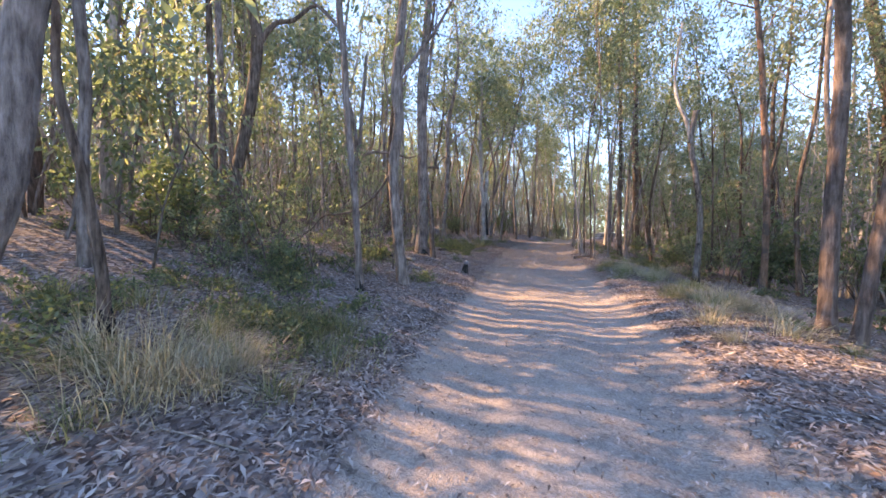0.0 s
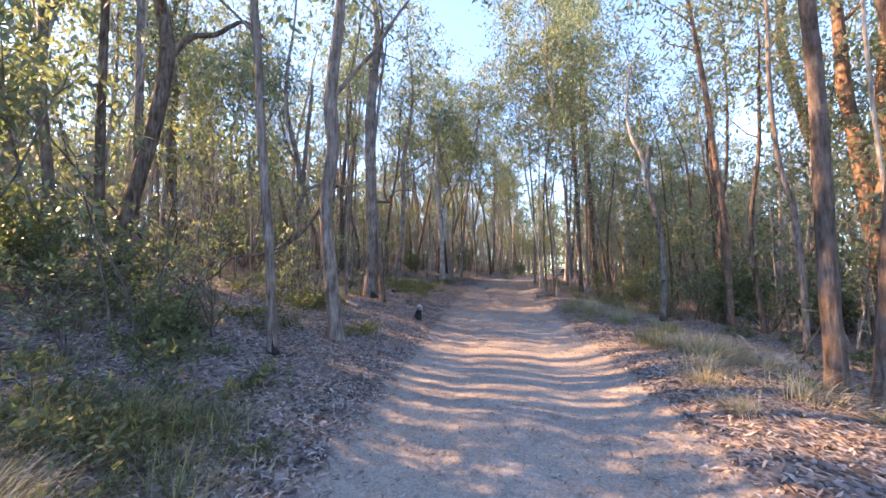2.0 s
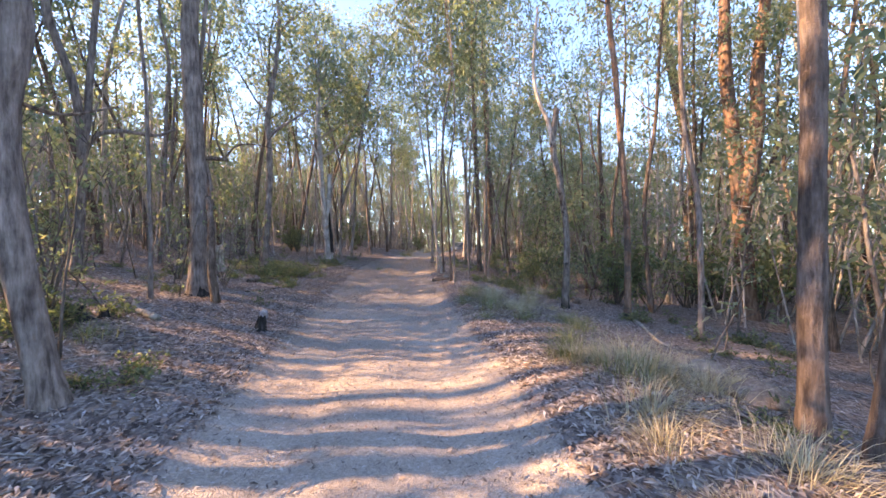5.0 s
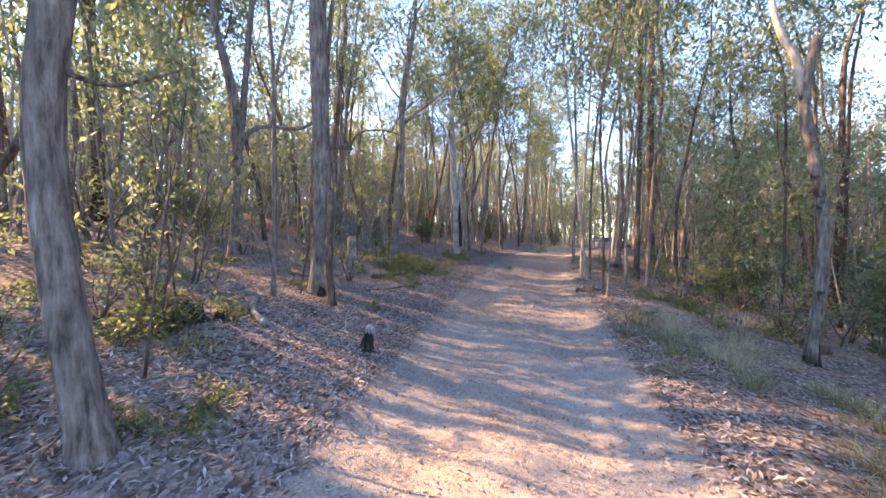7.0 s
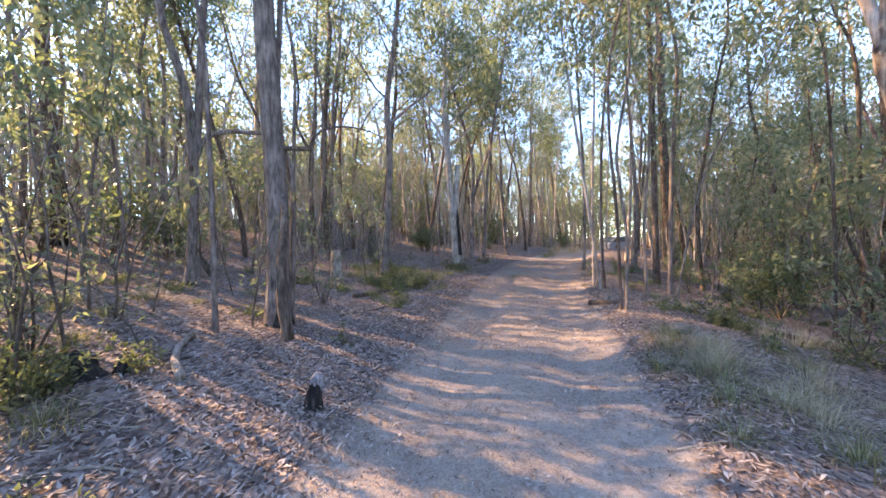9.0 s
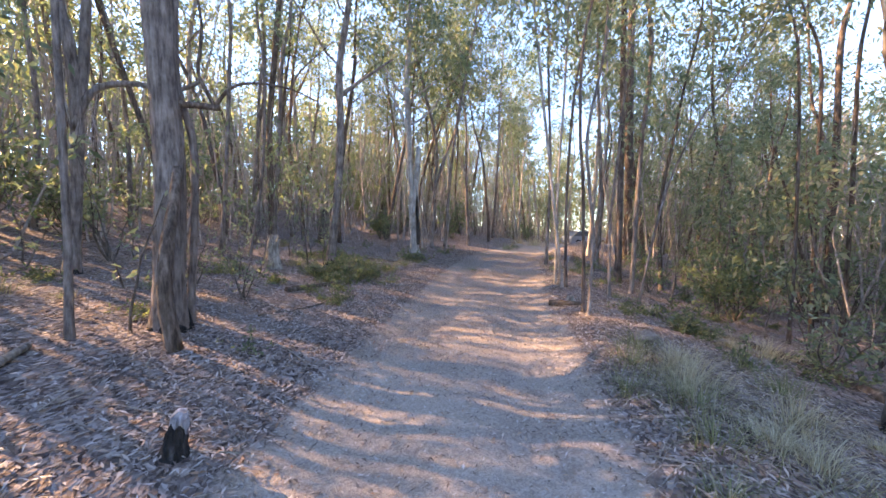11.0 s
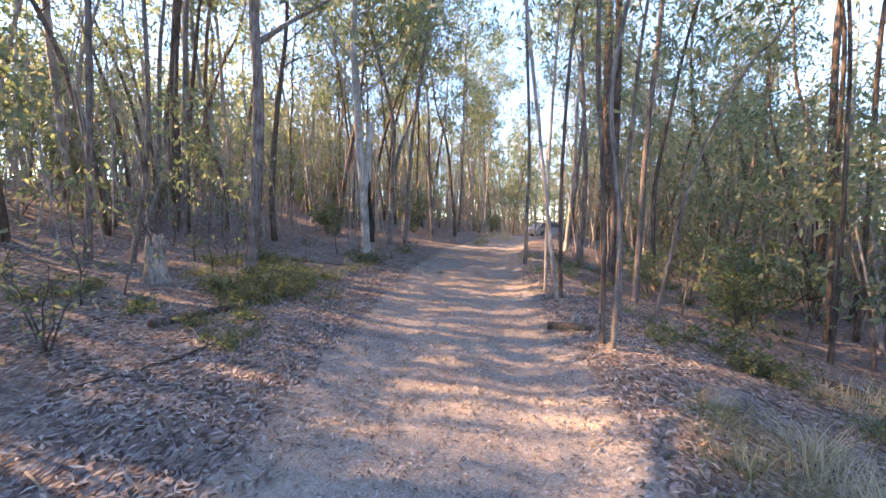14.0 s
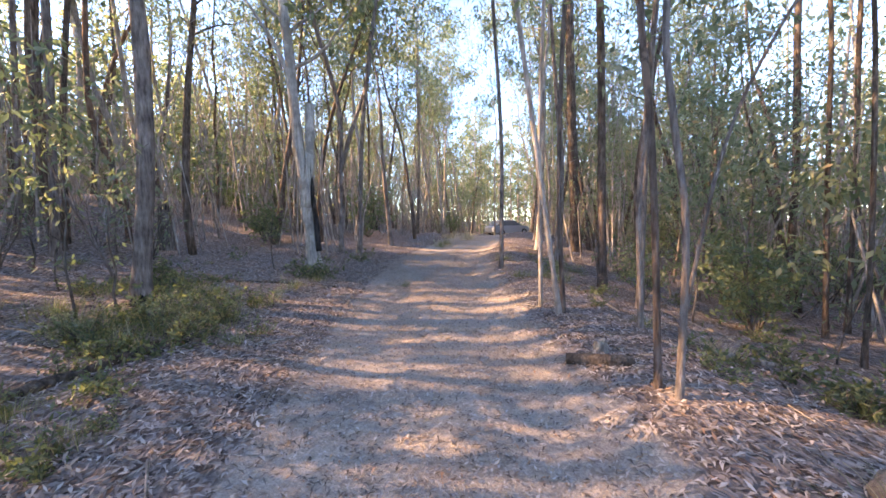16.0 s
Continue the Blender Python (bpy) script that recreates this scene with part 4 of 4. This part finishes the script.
for x, y, kind, size in (
    (-1.25, 2.45, "straw", 1.3), (-0.95, 2.7, "straw", 1.0), (-1.6, 2.6, "mixed", 0.8),
    (-0.88, 3.9, "green", 1.1), (-1.2, 4.1, "green", 1.0), (-0.6, 3.6, "green", 0.8), (-2.3, 3.5, "green", 1.3), (-2.8, 3.2, "mixed", 1.3), (-0.55, 2.75, "mixed", 0.9),
    (-1.5, 3.4, "green", 0.9), (-2.1, 4.4, "green", 1.0), (3.99, 5.3, "straw", 1.0), (3.7, 5.0, "straw", 0.8), (4.3, 5.9, "mixed", 1.1), (4.63, 5.95, "straw", 1.1),
    (4.9, 5.6, "straw", 1.0), (4.2, 6.6, "mixed", 1.2), (4.5, 7.1, "mixed", 1.0), (4.75, 6.3, "straw", 1.2), (3.55, 4.4, "straw", 0.6), (4.6, 8.3, "mixed", 0.9),
    (4.53, 9.5, "mixed", 1.0), (4.3, 9.0, "mixed", 0.9), (4.8, 9.9, "straw", 1.0), (4.4, 10.3, "mixed", 1.0), (4.95, 10.4, "straw", 0.9), (4.1, 9.8, "mixed", 0.8),
    (4.7, 10.8, "mixed", 0.9), (5.1, 9.3, "straw", 0.9), (4.82, 8.8, "straw", 0.8), (5.3, 8.2, "mixed", 0.9), (4.0, 8.5, "mixed", 0.7),
    (0.05, 14.1, "green", 1.5), (0.3, 14.5, "green", 1.3), (-0.3, 14.4, "green", 1.5), (0.6, 14.9, "green", 1.2), (-0.7, 14.6, "mixed", 1.3), (0.85, 15.6, "green", 1.1),
    (1.2, 16.6, "green", 1.0), (-0.1, 15.2, "mixed", 1.2), (1.5, 17.2, "green", 0.9), (0.2, 16.0, "green", 1.2), (1.0, 14.2, "mixed", 0.7), (-1.2, 15.1, "green", 1.2),
    (6.9, 24.6, "straw", 1.4), (5.6, 23.4, "straw", 1.3), (6.2, 25.3, "straw", 1.4), (5.2, 22.6, "mixed", 1.2), (7.4, 26.4, "straw", 1.4), (-1.9, 8.9, "green", 0.8), (-1.5, 8.3, "green", 0.7),
    (-2.4, 9.6, "mixed", 0.8), (-2.7, 10.4, "green", 1.0), (3.2, 16.9, "mixed", 0.5), (5.4, 16.4, "mixed", 0.9), (5.9, 18.4, "mixed", 1.0),
):
    tussock(x, y, kind, size)


def scattered_tufts():
    rnd = random.Random(19)
    for _ in range(16):
        tussock(rnd.gauss(-1.05, 0.42), rnd.gauss(3.75, 0.35), "green", rnd.uniform(0.7, 1.2))
    for _ in range(75):
        y = rnd.uniform(1.5, 19)
        left = rnd.random() < 0.62
        d = -rnd.uniform(2.3, 7.5) if left else rnd.uniform(2.0, 4.0)
        x = d + float(np.interp(y, TRACK_Y, TRACK_X))
        tussock(x, y, rnd.choice(("green", "mixed", "green") if left else ("mixed", "straw", "mixed")), rnd.uniform(0.4, 0.95))


scattered_tufts()


def shrub_pattern(k):
    rnd, rng = random.Random(40 + k), np.random.default_rng(40 + k)
    root = new("shrub")
    tagged(root, ("dark green leafy shrub under the trees", "thin grey-green shrub with small leaves", "twiggy half-bare sapling shrub")[k % 3], "shrub", "shrubs of the undergrowth")
    tips = []
    for q in range((7, 5, 6)[k % 3]):
        a = rnd.uniform(0, 6.28)
        pts = limb_line((0, 0, -0.05), (math.cos(a) * 0.5, math.sin(a) * 0.5, 1), rnd.uniform(0.7, 1.5), rnd)
        shape = Shape().tube(pts, [0.013 * (1 - 0.14 * j) for j in range(6)], 5, 0.1, q, cap=False)
        for j in (2, 3, 4, 5):
            tw = limb_line(pts[j], (rnd.uniform(-1, 1), rnd.uniform(-1, 1), 0.4), 0.35, rnd, 0, 3)
            shape.tube(tw, [0.005, 0.004, 0.003, 0.002], 4, 0, 0, cap=False)
            tips += [tw[-1], tw[1]]
        part("stem", shape.mesh("stem", TWIG), root)
    per = (16, 11, 4)[k % 3]
    part("leaves", leaf_mesh("leaves", LEAF_DARK if k % 3 == 0 else LEAF, clump(tips, per, 0.13, rng), 0.09 if k % 3 else 0.11, 0.03 if k % 3 else 0.04, 0.2, rng), root)
    return root


def shrubs():
    rnd = random.Random(8)
    kinds, used = [shrub_pattern(k) for k in range(6)], set()

    def put(k, x, y, s):
        m = pose(x, y, ground(x, y), 0, 0, rnd.uniform(0, 360))
        if k in used:
            copy_thing(kinds[k], m).scale = (s, s, s)
        else:
            used.add(k)
            kinds[k].matrix_basis, kinds[k].scale = m, (s, s, s)

    for k, x, y, s in ((0, -1.95, 5.2, 0.5), (2, -2.4, 5.75, 0.8), (2, -2.2, 4.6, 0.6), (4, -3.0, 5.2, 0.7), (0, -3.1, 6.2, 0.8), (1, -2.6, 6.8, 0.9), (5, -1.75, 5.9, 0.7), (3, -3.6, 5.5, 0.8), (0, 8.3, 14.2, 1.0), (3, 9.0, 14.6, 1.15), (3, 7.6, 15.6, 0.8), (1, 7.0, 10.8, 0.9), (0, 8.8, 10.9, 1.2),
                       (4, -3.2, 7.6, 1.0), (1, -1.9, 8.0, 0.7), (2, -0.65, 11.8, 0.8), (5, -1.78, 8.42, 1.0), (2, -1.6, 12.1, 0.8), (4, -1.5, 6.9, 0.6),
                       (1, 0.45, 14.2, 0.34), (4, 0.1, 14.6, 0.36), (1, 0.75, 14.75, 0.3), (4, -0.4, 14.2, 0.36), (1, 1.1, 15.4, 0.3), (4, 0.4, 15.0, 0.32)):
        put(k, x, y, s)
    n = 0
    while n < 130:
        x, y = rnd.uniform(-16, 22), rnd.uniform(1, 32)
        d = float(off_track(x, y))
        if abs(d) < (5.2 if y < 18 else 2.6) or abs(d) > 15:
            continue
        n += 1
        put(rnd.randrange(6), x, y, rnd.uniform(0.7, 1.7))


shrubs()


# ---- fallen wood, stumps and stones ----
def log(name, pts, r0, r1, mat, label, category="log", seed=1, sides=10, rough=0.12, rest=0.55):
    """A fallen stem lying on the ground along the plan points (x, y)."""
    x0, y0 = pts[0]
    root = thing(name, x0, y0, label, category, z=0.0)
    n, line = len(pts), []
    for i, (x, y) in enumerate(pts):
        r = r0 + (r1 - r0) * i / (n - 1)
        line.append(Vector((x - x0, y - y0, ground(x, y) + r * rest)))
    line = curve_through(line, 4)
    rad = [r0 + (r1 - r0) * i / (len(line) - 1) for i in range(len(line))]
    part("stem", Shape().tube(line, rad, sides, rough, seed).mesh("stem", mat), root)
    return root


log("fallen_log", [(-0.36, 12.6), (-0.12, 13.1), (0.12, 13.65), (0.3, 14.1)], 0.055, 0.04, LOGWOOD, "dark fallen log lying in leaf litter", seed=2)
log("fallen_log", [(4.3, 13.0), (4.5, 12.8), (4.72, 12.62)], 0.06, 0.05, LOGWOOD, "short dark log at the track's edge", seed=3)
log("fallen_branch", [(5.95, 12.85), (6.45, 12.75), (7.05, 12.6)], 0.045, 0.03, DEADWOOD, "pale bare branch lying on the bank", "branch", 4)
log("fallen_log", [(6.6, 12.5), (6.85, 11.9), (7.0, 11.2), (7.05, 10.2)], 0.045, 0.075, LOGWOOD, "long dark rotting log below the bank", seed=5, rough=0.22, rest=0.2)
log("fallen_branch", [(-1.16, 9.5), (-1.05, 9.2), (-0.85, 8.92), (-0.57, 8.68)], 0.03, 0.042, DEADWOOD, "curved bleached branch lying in leaf litter", "branch", 6, rest=1.1)
log("fallen_branch", [(5.45, 13.1), (5.5, 12.7), (5.36, 12.1)], 0.016, 0.01, DEADWOOD, "thin bleached branch at the track's edge", "branch", 7)
log("fallen_branch", [(0.04, 16.85), (0.9, 16.95), (1.9, 16.75)], 0.03, 0.02, LOGWOOD, "thin fallen branch lying beside the track", "branch", 8)
log("fallen_branch", [(-0.1, 11.2), (0.25, 11.9), (0.4, 12.4)], 0.02, 0.012, LOGWOOD, "thin dark fallen stick on leaf litter", "branch", 9)
log("fallen_branch", [(7.4, 9.0), (6.9, 8.2), (6.3, 7.3), (5.9, 6.4)], 0.035, 0.02, DEADWOOD, "long grey fallen branch below the bank", "branch", 11)
log("fallen_branch", [(-0.9, 7.0), (-0.4, 7.6), (0.0, 7.75)], 0.018, 0.008, DEADWOOD, "forked bleached stick beside a trunk", "branch", 12)


def sticks():
    """Twigs strewn over the floor."""
    rnd, shape = random.Random(31), Shape()
    for i in range(520):
        y, d = rnd.uniform(0, 20), rnd.gauss(0, 3.4)
        if abs(d) < 1.35:
            continue
        x = d + float(np.interp(y, TRACK_Y, TRACK_X))
        a, ln, r = rnd.uniform(0, 6.28), rnd.uniform(0.15, 0.8), rnd.uniform(0.003, 0.009)
        pts = []
        for q in (-0.5, 0.0, 0.5):
            px, py = x + math.cos(a) * ln * q + rnd.uniform(-0.03, 0.03), y + math.sin(a) * ln * q + rnd.uniform(-0.03, 0.03)
            pts.append((px, py, ground(px, py) + r + rnd.uniform(0, 0.02)))
        shape.tube(pts, [r, r * 0.9, r * 0.5], 5, 0.1, i)
    tagged(new("twigs", shape.mesh("twigs", DEADWOOD)), "bare twigs and sticks strewn over the leaf litter", "twigs", kind="stuff")


sticks()


def jagged_stump(x, y, r, h, mat, label, cap_mat=None, cap_label="", lean=(0.0, 0.0), seed=1):
    """A stump with splintered rim."""
    rnd = random.Random(seed)
    root = thing("tree_stump", x, y, label, "stump", sink=0.03)
    sides, rings, shape = 14, 6, Shape()
    rim = [h * rnd.uniform(0.72, 1.08) * (0.76 if cap_mat else 1) for _ in range(sides)]
    for i in range(rings):
        t = i / (rings - 1)
        for k in range(sides):
            a = 2 * math.pi * k / sides
            rr = r * (1 + 0.35 * math.exp(-t * 4)) * (1 - 0.22 * t) * (1 + rnd.uniform(-0.1, 0.1))
            z = rim[k] * t
            shape.v.append(Vector((math.cos(a) * rr + lean[0] * z, math.sin(a) * rr + lean[1] * z, z)))
    for i in range(rings - 1):
        for k in range(sides):
            a, b = i * sides + k, i * sides + (k + 1) % sides
            shape.f.append((a, b, b + sides, a + sides))
    shape.v.append(Vector((lean[0] * h, lean[1] * h, h * 0.72)))
    for k in range(sides):
        shape.f.append(((rings - 1) * sides + k, (rings - 1) * sides + (k + 1) % sides, len(shape.v) - 1))
    part("stump_body", shape.mesh("stump_body", mat, False), root)
    if cap_mat:
        cap = Shape()
        cap.tube([(lean[0] * h, lean[1] * h, h * 0.5), (lean[0] * h * 0.9, lean[1] * h, h * 0.74), (lean[0] * h, lean[1] * h, h * 0.9), (lean[0] * h + r * 0.2, lean[1] * h, h * 1.02)], [r * 0.5, r * 0.74, r * 0.66, r * 0.38], 9, 0.32, seed)
        part("ashen_top", cap.mesh("ashen_top", cap_mat, False), root, cap_label)
    return root


jagged_stump(0.62, 8.78, 0.075, 0.31, CHAR, "small charred stump with an ash-grey top", ASH, "ash-grey burnt top", (0.15, 0.05), 3)
jagged_stump(-1.3, 8.45, 0.13, 0.22, CHAR, "low burnt black stump in leaf litter", seed=4)
jagged_stump(-1.1, 8.62, 0.06, 0.12, CHAR, "burnt black stub beside a stump", seed=8)
jagged_stump(-1.5, 14.45, 0.15, 0.75, DEADWOOD, "weathered grey stump among grass", seed=5)
jagged_stump(4.66, 12.98, 0.07, 0.15, DEADWOOD, "small sawn-off grey stump at the track's edge", seed=6)
jagged_stump(-2.2, 19.8, 0.16, 1.3, BARK["burnt"], "tall burnt stump in the woods", seed=7)


def stone(x, y, size, flat, label, seed):
    rnd = random.Random(seed)
    bm = bmesh.new()
    bmesh.ops.create_icosphere(bm, subdivisions=3, radius=size)
    for v in bm.verts:
        n = noise.noise(v.co * (2.2 / size) * 0.6 + Vector((seed, 0, 0))) * 0.35 + noise.noise(v.co * (6 / size) * 0.5) * 0.08
        v.co *= 1 + n
        v.co.z *= flat
    me = bpy.data.meshes.new("rock")
    bm.to_mesh(me)
    bm.free()
    me.materials.append(STONE)
    me.polygons.foreach_set("use_smooth", [True] * len(me.polygons))
    ob = tagged(new("rock", me), label, "rock")
    ob.matrix_basis = pose(x, y, ground(x, y) + size * flat * 0.25, 0, 0, rnd.uniform(0, 360))


STONE = bark_material("earthy_stone", (0.13, 0.10, 0.085), (0.24, 0.195, 0.165), (0.36, 0.305, 0.265), 0.5)
stone(4.97, 11.05, 0.17, 0.6, "brown earth-stained rock in leaf litter", 3)
stone(5.5, 6.15, 0.26, 0.5, "earthy rock half buried in the bank", 5)
stone(5.25, 5.4, 0.22, 0.6, "grey-brown rock beside dry grass", 9)


# ---- thin saplings and leaning dead stems beside the track ----
def sapling_pattern(k):
    rnd, rng = random.Random(300 + k), np.random.default_rng(300 + k)
    root = new("sapling")
    tagged(root, ("thin bare sapling stem in leaf litter", "thin dark sapling with a few leaves")[k % 2], "sapling", "thin saplings beside the track")
    h = rnd.uniform(0.9, 2.6)
    pts = limb_line((0, 0, -0.05), (rnd.uniform(-0.15, 0.15), rnd.uniform(-0.15, 0.15), 1), h, rnd, -0.3, 6)
    part("stem", Shape().tube(pts, [0.014 * (1 - 0.12 * j) for j in range(7)], 6, 0.1, k).mesh("stem", TWIG), root)
    tips = []
    for q in range(5):
        b = limb_line(pts[rnd.randrange(2, 7)], (rnd.uniform(-1, 1), rnd.uniform(-1, 1), 0.7), rnd.uniform(0.2, 0.5), rnd, 0, 3)
        part("twig", Shape().tube(b, [0.006, 0.005, 0.003, 0.002], 4, 0, 0, cap=False).mesh("twig", TWIG), root)
        tips += [b[-1], b[2]]
    if k % 2:
        part("foliage", leaf_mesh("foliage", LEAF, clump(tips, 5, 0.1, rng), 0.1, 0.03, 0.6, rng), root)
    return root


def saplings():
    rnd = random.Random(61)
    kinds, used = [sapling_pattern(k) for k in range(6)], set()
    spots = [(-0.75, 7.3), (-1.2, 8.0), (-1.55, 8.1), (-1.72, 8.3), (-1.85, 8.5), (-1.6, 8.6), (-1.35, 13.6)]
    for _ in range(46):
        y = rnd.uniform(4, 19)
        d = -rnd.uniform(3.2, 7.0) if rnd.random() < 0.6 else rnd.uniform(3.6, 6.5)
        spots.append((d + float(np.interp(y, TRACK_Y, TRACK_X)), y))
    for x, y in spots:
        k = rnd.randrange(6)
        m = pose(x, y, ground(x, y), rnd.uniform(-6, 6), rnd.uniform(-6, 6), rnd.uniform(0, 360))
        s = rnd.uniform(0.75, 1.3)
        if k in used:
            copy_thing(kinds[k], m).scale = (s, s, s)
        else:
            used.add(k)
            kinds[k].matrix_basis = m


saplings()


def leaning_stem(line, r0, r1, label):
    x, y = line[0][:2]
    foot = ground(x, y)
    root = thing("dead_stem", x, y, label, "dead tree", z=foot)
    pts = curve_through([(a - x, b - y, c) for a, b, c in line], 4)
    n = len(pts) - 1
    part("stem", Shape().tube(pts, [r0 + (r1 - r0) * i / n for i in range(n + 1)], 7, 0.1, 3).mesh("stem", TWIG), root)
    for i in (n // 2, n * 3 // 4):
        rnd = random.Random(i)
        b = limb_line(pts[i], (rnd.uniform(-1, 1), rnd.uniform(-1, 1), 0.8), 0.7, rnd, 0, 3)
        part("branch", Shape().tube(b, [r1, r1 * 0.8, r1 * 0.5, r1 * 0.3], 5, 0, 0, cap=False).mesh("branch", TWIG), root)


leaning_stem([(-3.3, 7.75, -0.05), (-3.9, 7.45, 0.75), (-4.5, 7.1, 1.6), (-5.5, 6.6, 3.1)], 0.032, 0.012, "dead dark stem leaning through the trees")
leaning_stem([(-4.95, 5.8, -0.05), (-4.5, 6.2, 0.35), (-4.05, 6.6, 0.95)], 0.024, 0.01, "dead fallen branch propped off the ground")


# ---- low green plants, long dry grass and brush on the banks ----
HERB = leaf_material("herb_leaf", [(0.0, (0.070, 0.088, 0.055)), (0.5, (0.120, 0.145, 0.085)), (0.85, (0.19, 0.21, 0.12)), (1.0, (0.29, 0.275, 0.14))], 0.5)


def herb_pattern(k):
    rnd, rng = random.Random(500 + k), np.random.default_rng(500 + k)
    root = new("low_plant")
    tagged(root, ("low green leafy plant in leaf litter", "sprawling olive-green plant on the forest floor", "small upright green seedling in leaf litter")[k % 3], "plant", "low plants on the banks")
    tips = []
    for q in range((9, 12, 5)[k % 3]):
        a, rise = rnd.uniform(0, 6.28), (0.8, 0.4, 1.6)[k % 3]
        pts = limb_line((0, 0, -0.02), (math.cos(a), math.sin(a), rise), rnd.uniform(0.2, 0.5), rnd, 0.15, 4)
        part("stalk", Shape().tube(pts, [0.005, 0.004, 0.004, 0.003, 0.002], 4, 0, 0, cap=False).mesh("stalk", TWIG), root)
        tips += pts[1:]
    part("foliage", leaf_mesh("foliage", HERB, clump(tips, 7, 0.06, rng), 0.075, 0.026, 0.0, rng), root)
    return root


def low_plants():
    rnd = random.Random(17)
    kinds, used = [herb_pattern(k) for k in range(6)], set()
    spots = []
    for x, y, many, wide in ((-1.95, 5.2, 4, 0.4), (-2.4, 5.9, 8, 0.6), (-1.4, 4.6, 6, 0.5), (-1.4, 3.9, 6, 0.4), (-0.9, 3.95, 3, 0.3), (-2.6, 3.0, 9, 0.5), (-3.4, 6.3, 8, 0.5),
                             (-1.25, 8.4, 6, 0.3), (-1.4, 7.9, 4, 0.3), (-0.1, 14.3, 12, 0.45), (0.45, 14.5, 5, 0.4), (-0.4, 16.4, 8, 0.5), (1.5, 17.4, 5, 0.25), (6.4, 11.6, 7, 0.6), (7.6, 8.6, 6, 0.6), (6.0, 11.9, 5, 0.3)):
        spots += [(rnd.gauss(x, wide), rnd.gauss(y, wide), rnd.uniform(0.6, 1.15)) for _ in range(many)]
    for _ in range(70):
        y, d = rnd.uniform(2.5, 20), rnd.choice((-1, -1, 1)) * rnd.uniform(2.2, 7.0)
        spots.append((d + float(np.interp(y, TRACK_Y, TRACK_X)), y, rnd.uniform(0.4, 1.0)))
    for x, y, s in spots:
        if abs(float(off_track(x, y))) < 1.55:
            continue
        k = rnd.randrange(6)
        m = pose(x, y, ground(x, y), 0, 0, rnd.uniform(0, 360))
        if k in used:
            copy_thing(kinds[k], m).scale = (s, s, s)
        else:
            used.add(k)
            kinds[k].matrix_basis, kinds[k].scale = m, (s, s, s)


low_plants()

TUFTS["long"] = [tussock_mesh("tuft", STRAW, 260, 0.62, 0.55, k, 0.55) for k in (11, 12)]
TUFT_LOOK["long"] = "mound of long dry straw-coloured grass lying over"
for x, y, size in ((-1.42, 2.75, 1.0), (-1.2, 2.6, 0.8), (-1.75, 2.55, 0.9), (-0.95, 2.95, 0.7), (4.6, 5.7, 0.6), (4.3, 6.3, 0.55), (4.55, 9.7, 0.6), (4.75, 10.2, 0.6)):
    tussock(x, y, "long", size)


# ---- a pale car parked where the track drops away ----
def parked_car(x, y, turn):
    paint, _, _, pb = material("silver_paint", 0.35, 0.5)
    pb.inputs["Base Color"].default_value = (0.30, 0.33, 0.36, 1)
    glass, _, _, gb = material("car_glass", 0.08, 0.6)
    gb.inputs["Base Color"].default_value = (0.13, 0.145, 0.16, 1)
    rubber, _, _, rb = material("tyre_rubber", 0.85, 0.2)
    rb.inputs["Base Color"].default_value = (0.02, 0.02, 0.02, 1)
    root = thing("car", x, y, "pale silver car parked beyond the trees", "car", turn=turn)

    def loft(name, sections, mat, label=""):
        """Cross sections (x, half width, low, high) joined along the car."""
        shape = Shape()
        for px, w, lo, hi in sections:
            shape.v += [Vector((px, -w, lo)), Vector((px, w, lo)), Vector((px, w * 0.96, hi)), Vector((px, -w * 0.96, hi))]
        for i in range(len(sections) - 1):
            for k in range(4):
                a, b = i * 4 + k, i * 4 + (k + 1) % 4
                shape.f.append((a, b, b + 4, a + 4))
        e = (len(sections) - 1) * 4
        shape.f += [(3, 2, 1, 0), (e, e + 1, e + 2, e + 3)]
        return part(name, shape.mesh(name, mat, False), root, label)

    loft("body", [(-2.15, 0.75, 0.4, 0.75), (-2.0, 0.85, 0.28, 0.92), (-0.9, 0.88, 0.22, 0.95), (0.9, 0.88, 0.22, 0.93), (1.9, 0.84, 0.28, 0.80), (2.15, 0.72, 0.4, 0.62)], paint)
    loft("cabin_glass", [(-1.75, 0.72, 0.93, 1.0), (-1.25, 0.70, 0.93, 1.38), (0.3, 0.70, 0.93, 1.40), (1.1, 0.74, 0.92, 0.95)], glass, "dark car windows")
    loft("roof", [(-1.35, 0.66, 1.382, 1.40), (-0.5, 0.67, 1.402, 1.47), (0.35, 0.66, 1.402, 1.43)], paint)
    for px in (-1.3, 1.35):
        for py in (-0.8, 0.8):
            wheel = part("wheel", Shape().tube([(px, py - 0.1, 0.31), (px, py + 0.1, 0.31)], [0.31, 0.31], 18).mesh("wheel", rubber, False), root)
            part("rim", Shape().tube([(px, py - 0.115, 0.31), (px, py + 0.115, 0.31)], [0.19, 0.19], 14).mesh("rim", paint, False), wheel)


parked_car(16.2, 42.0, 15)
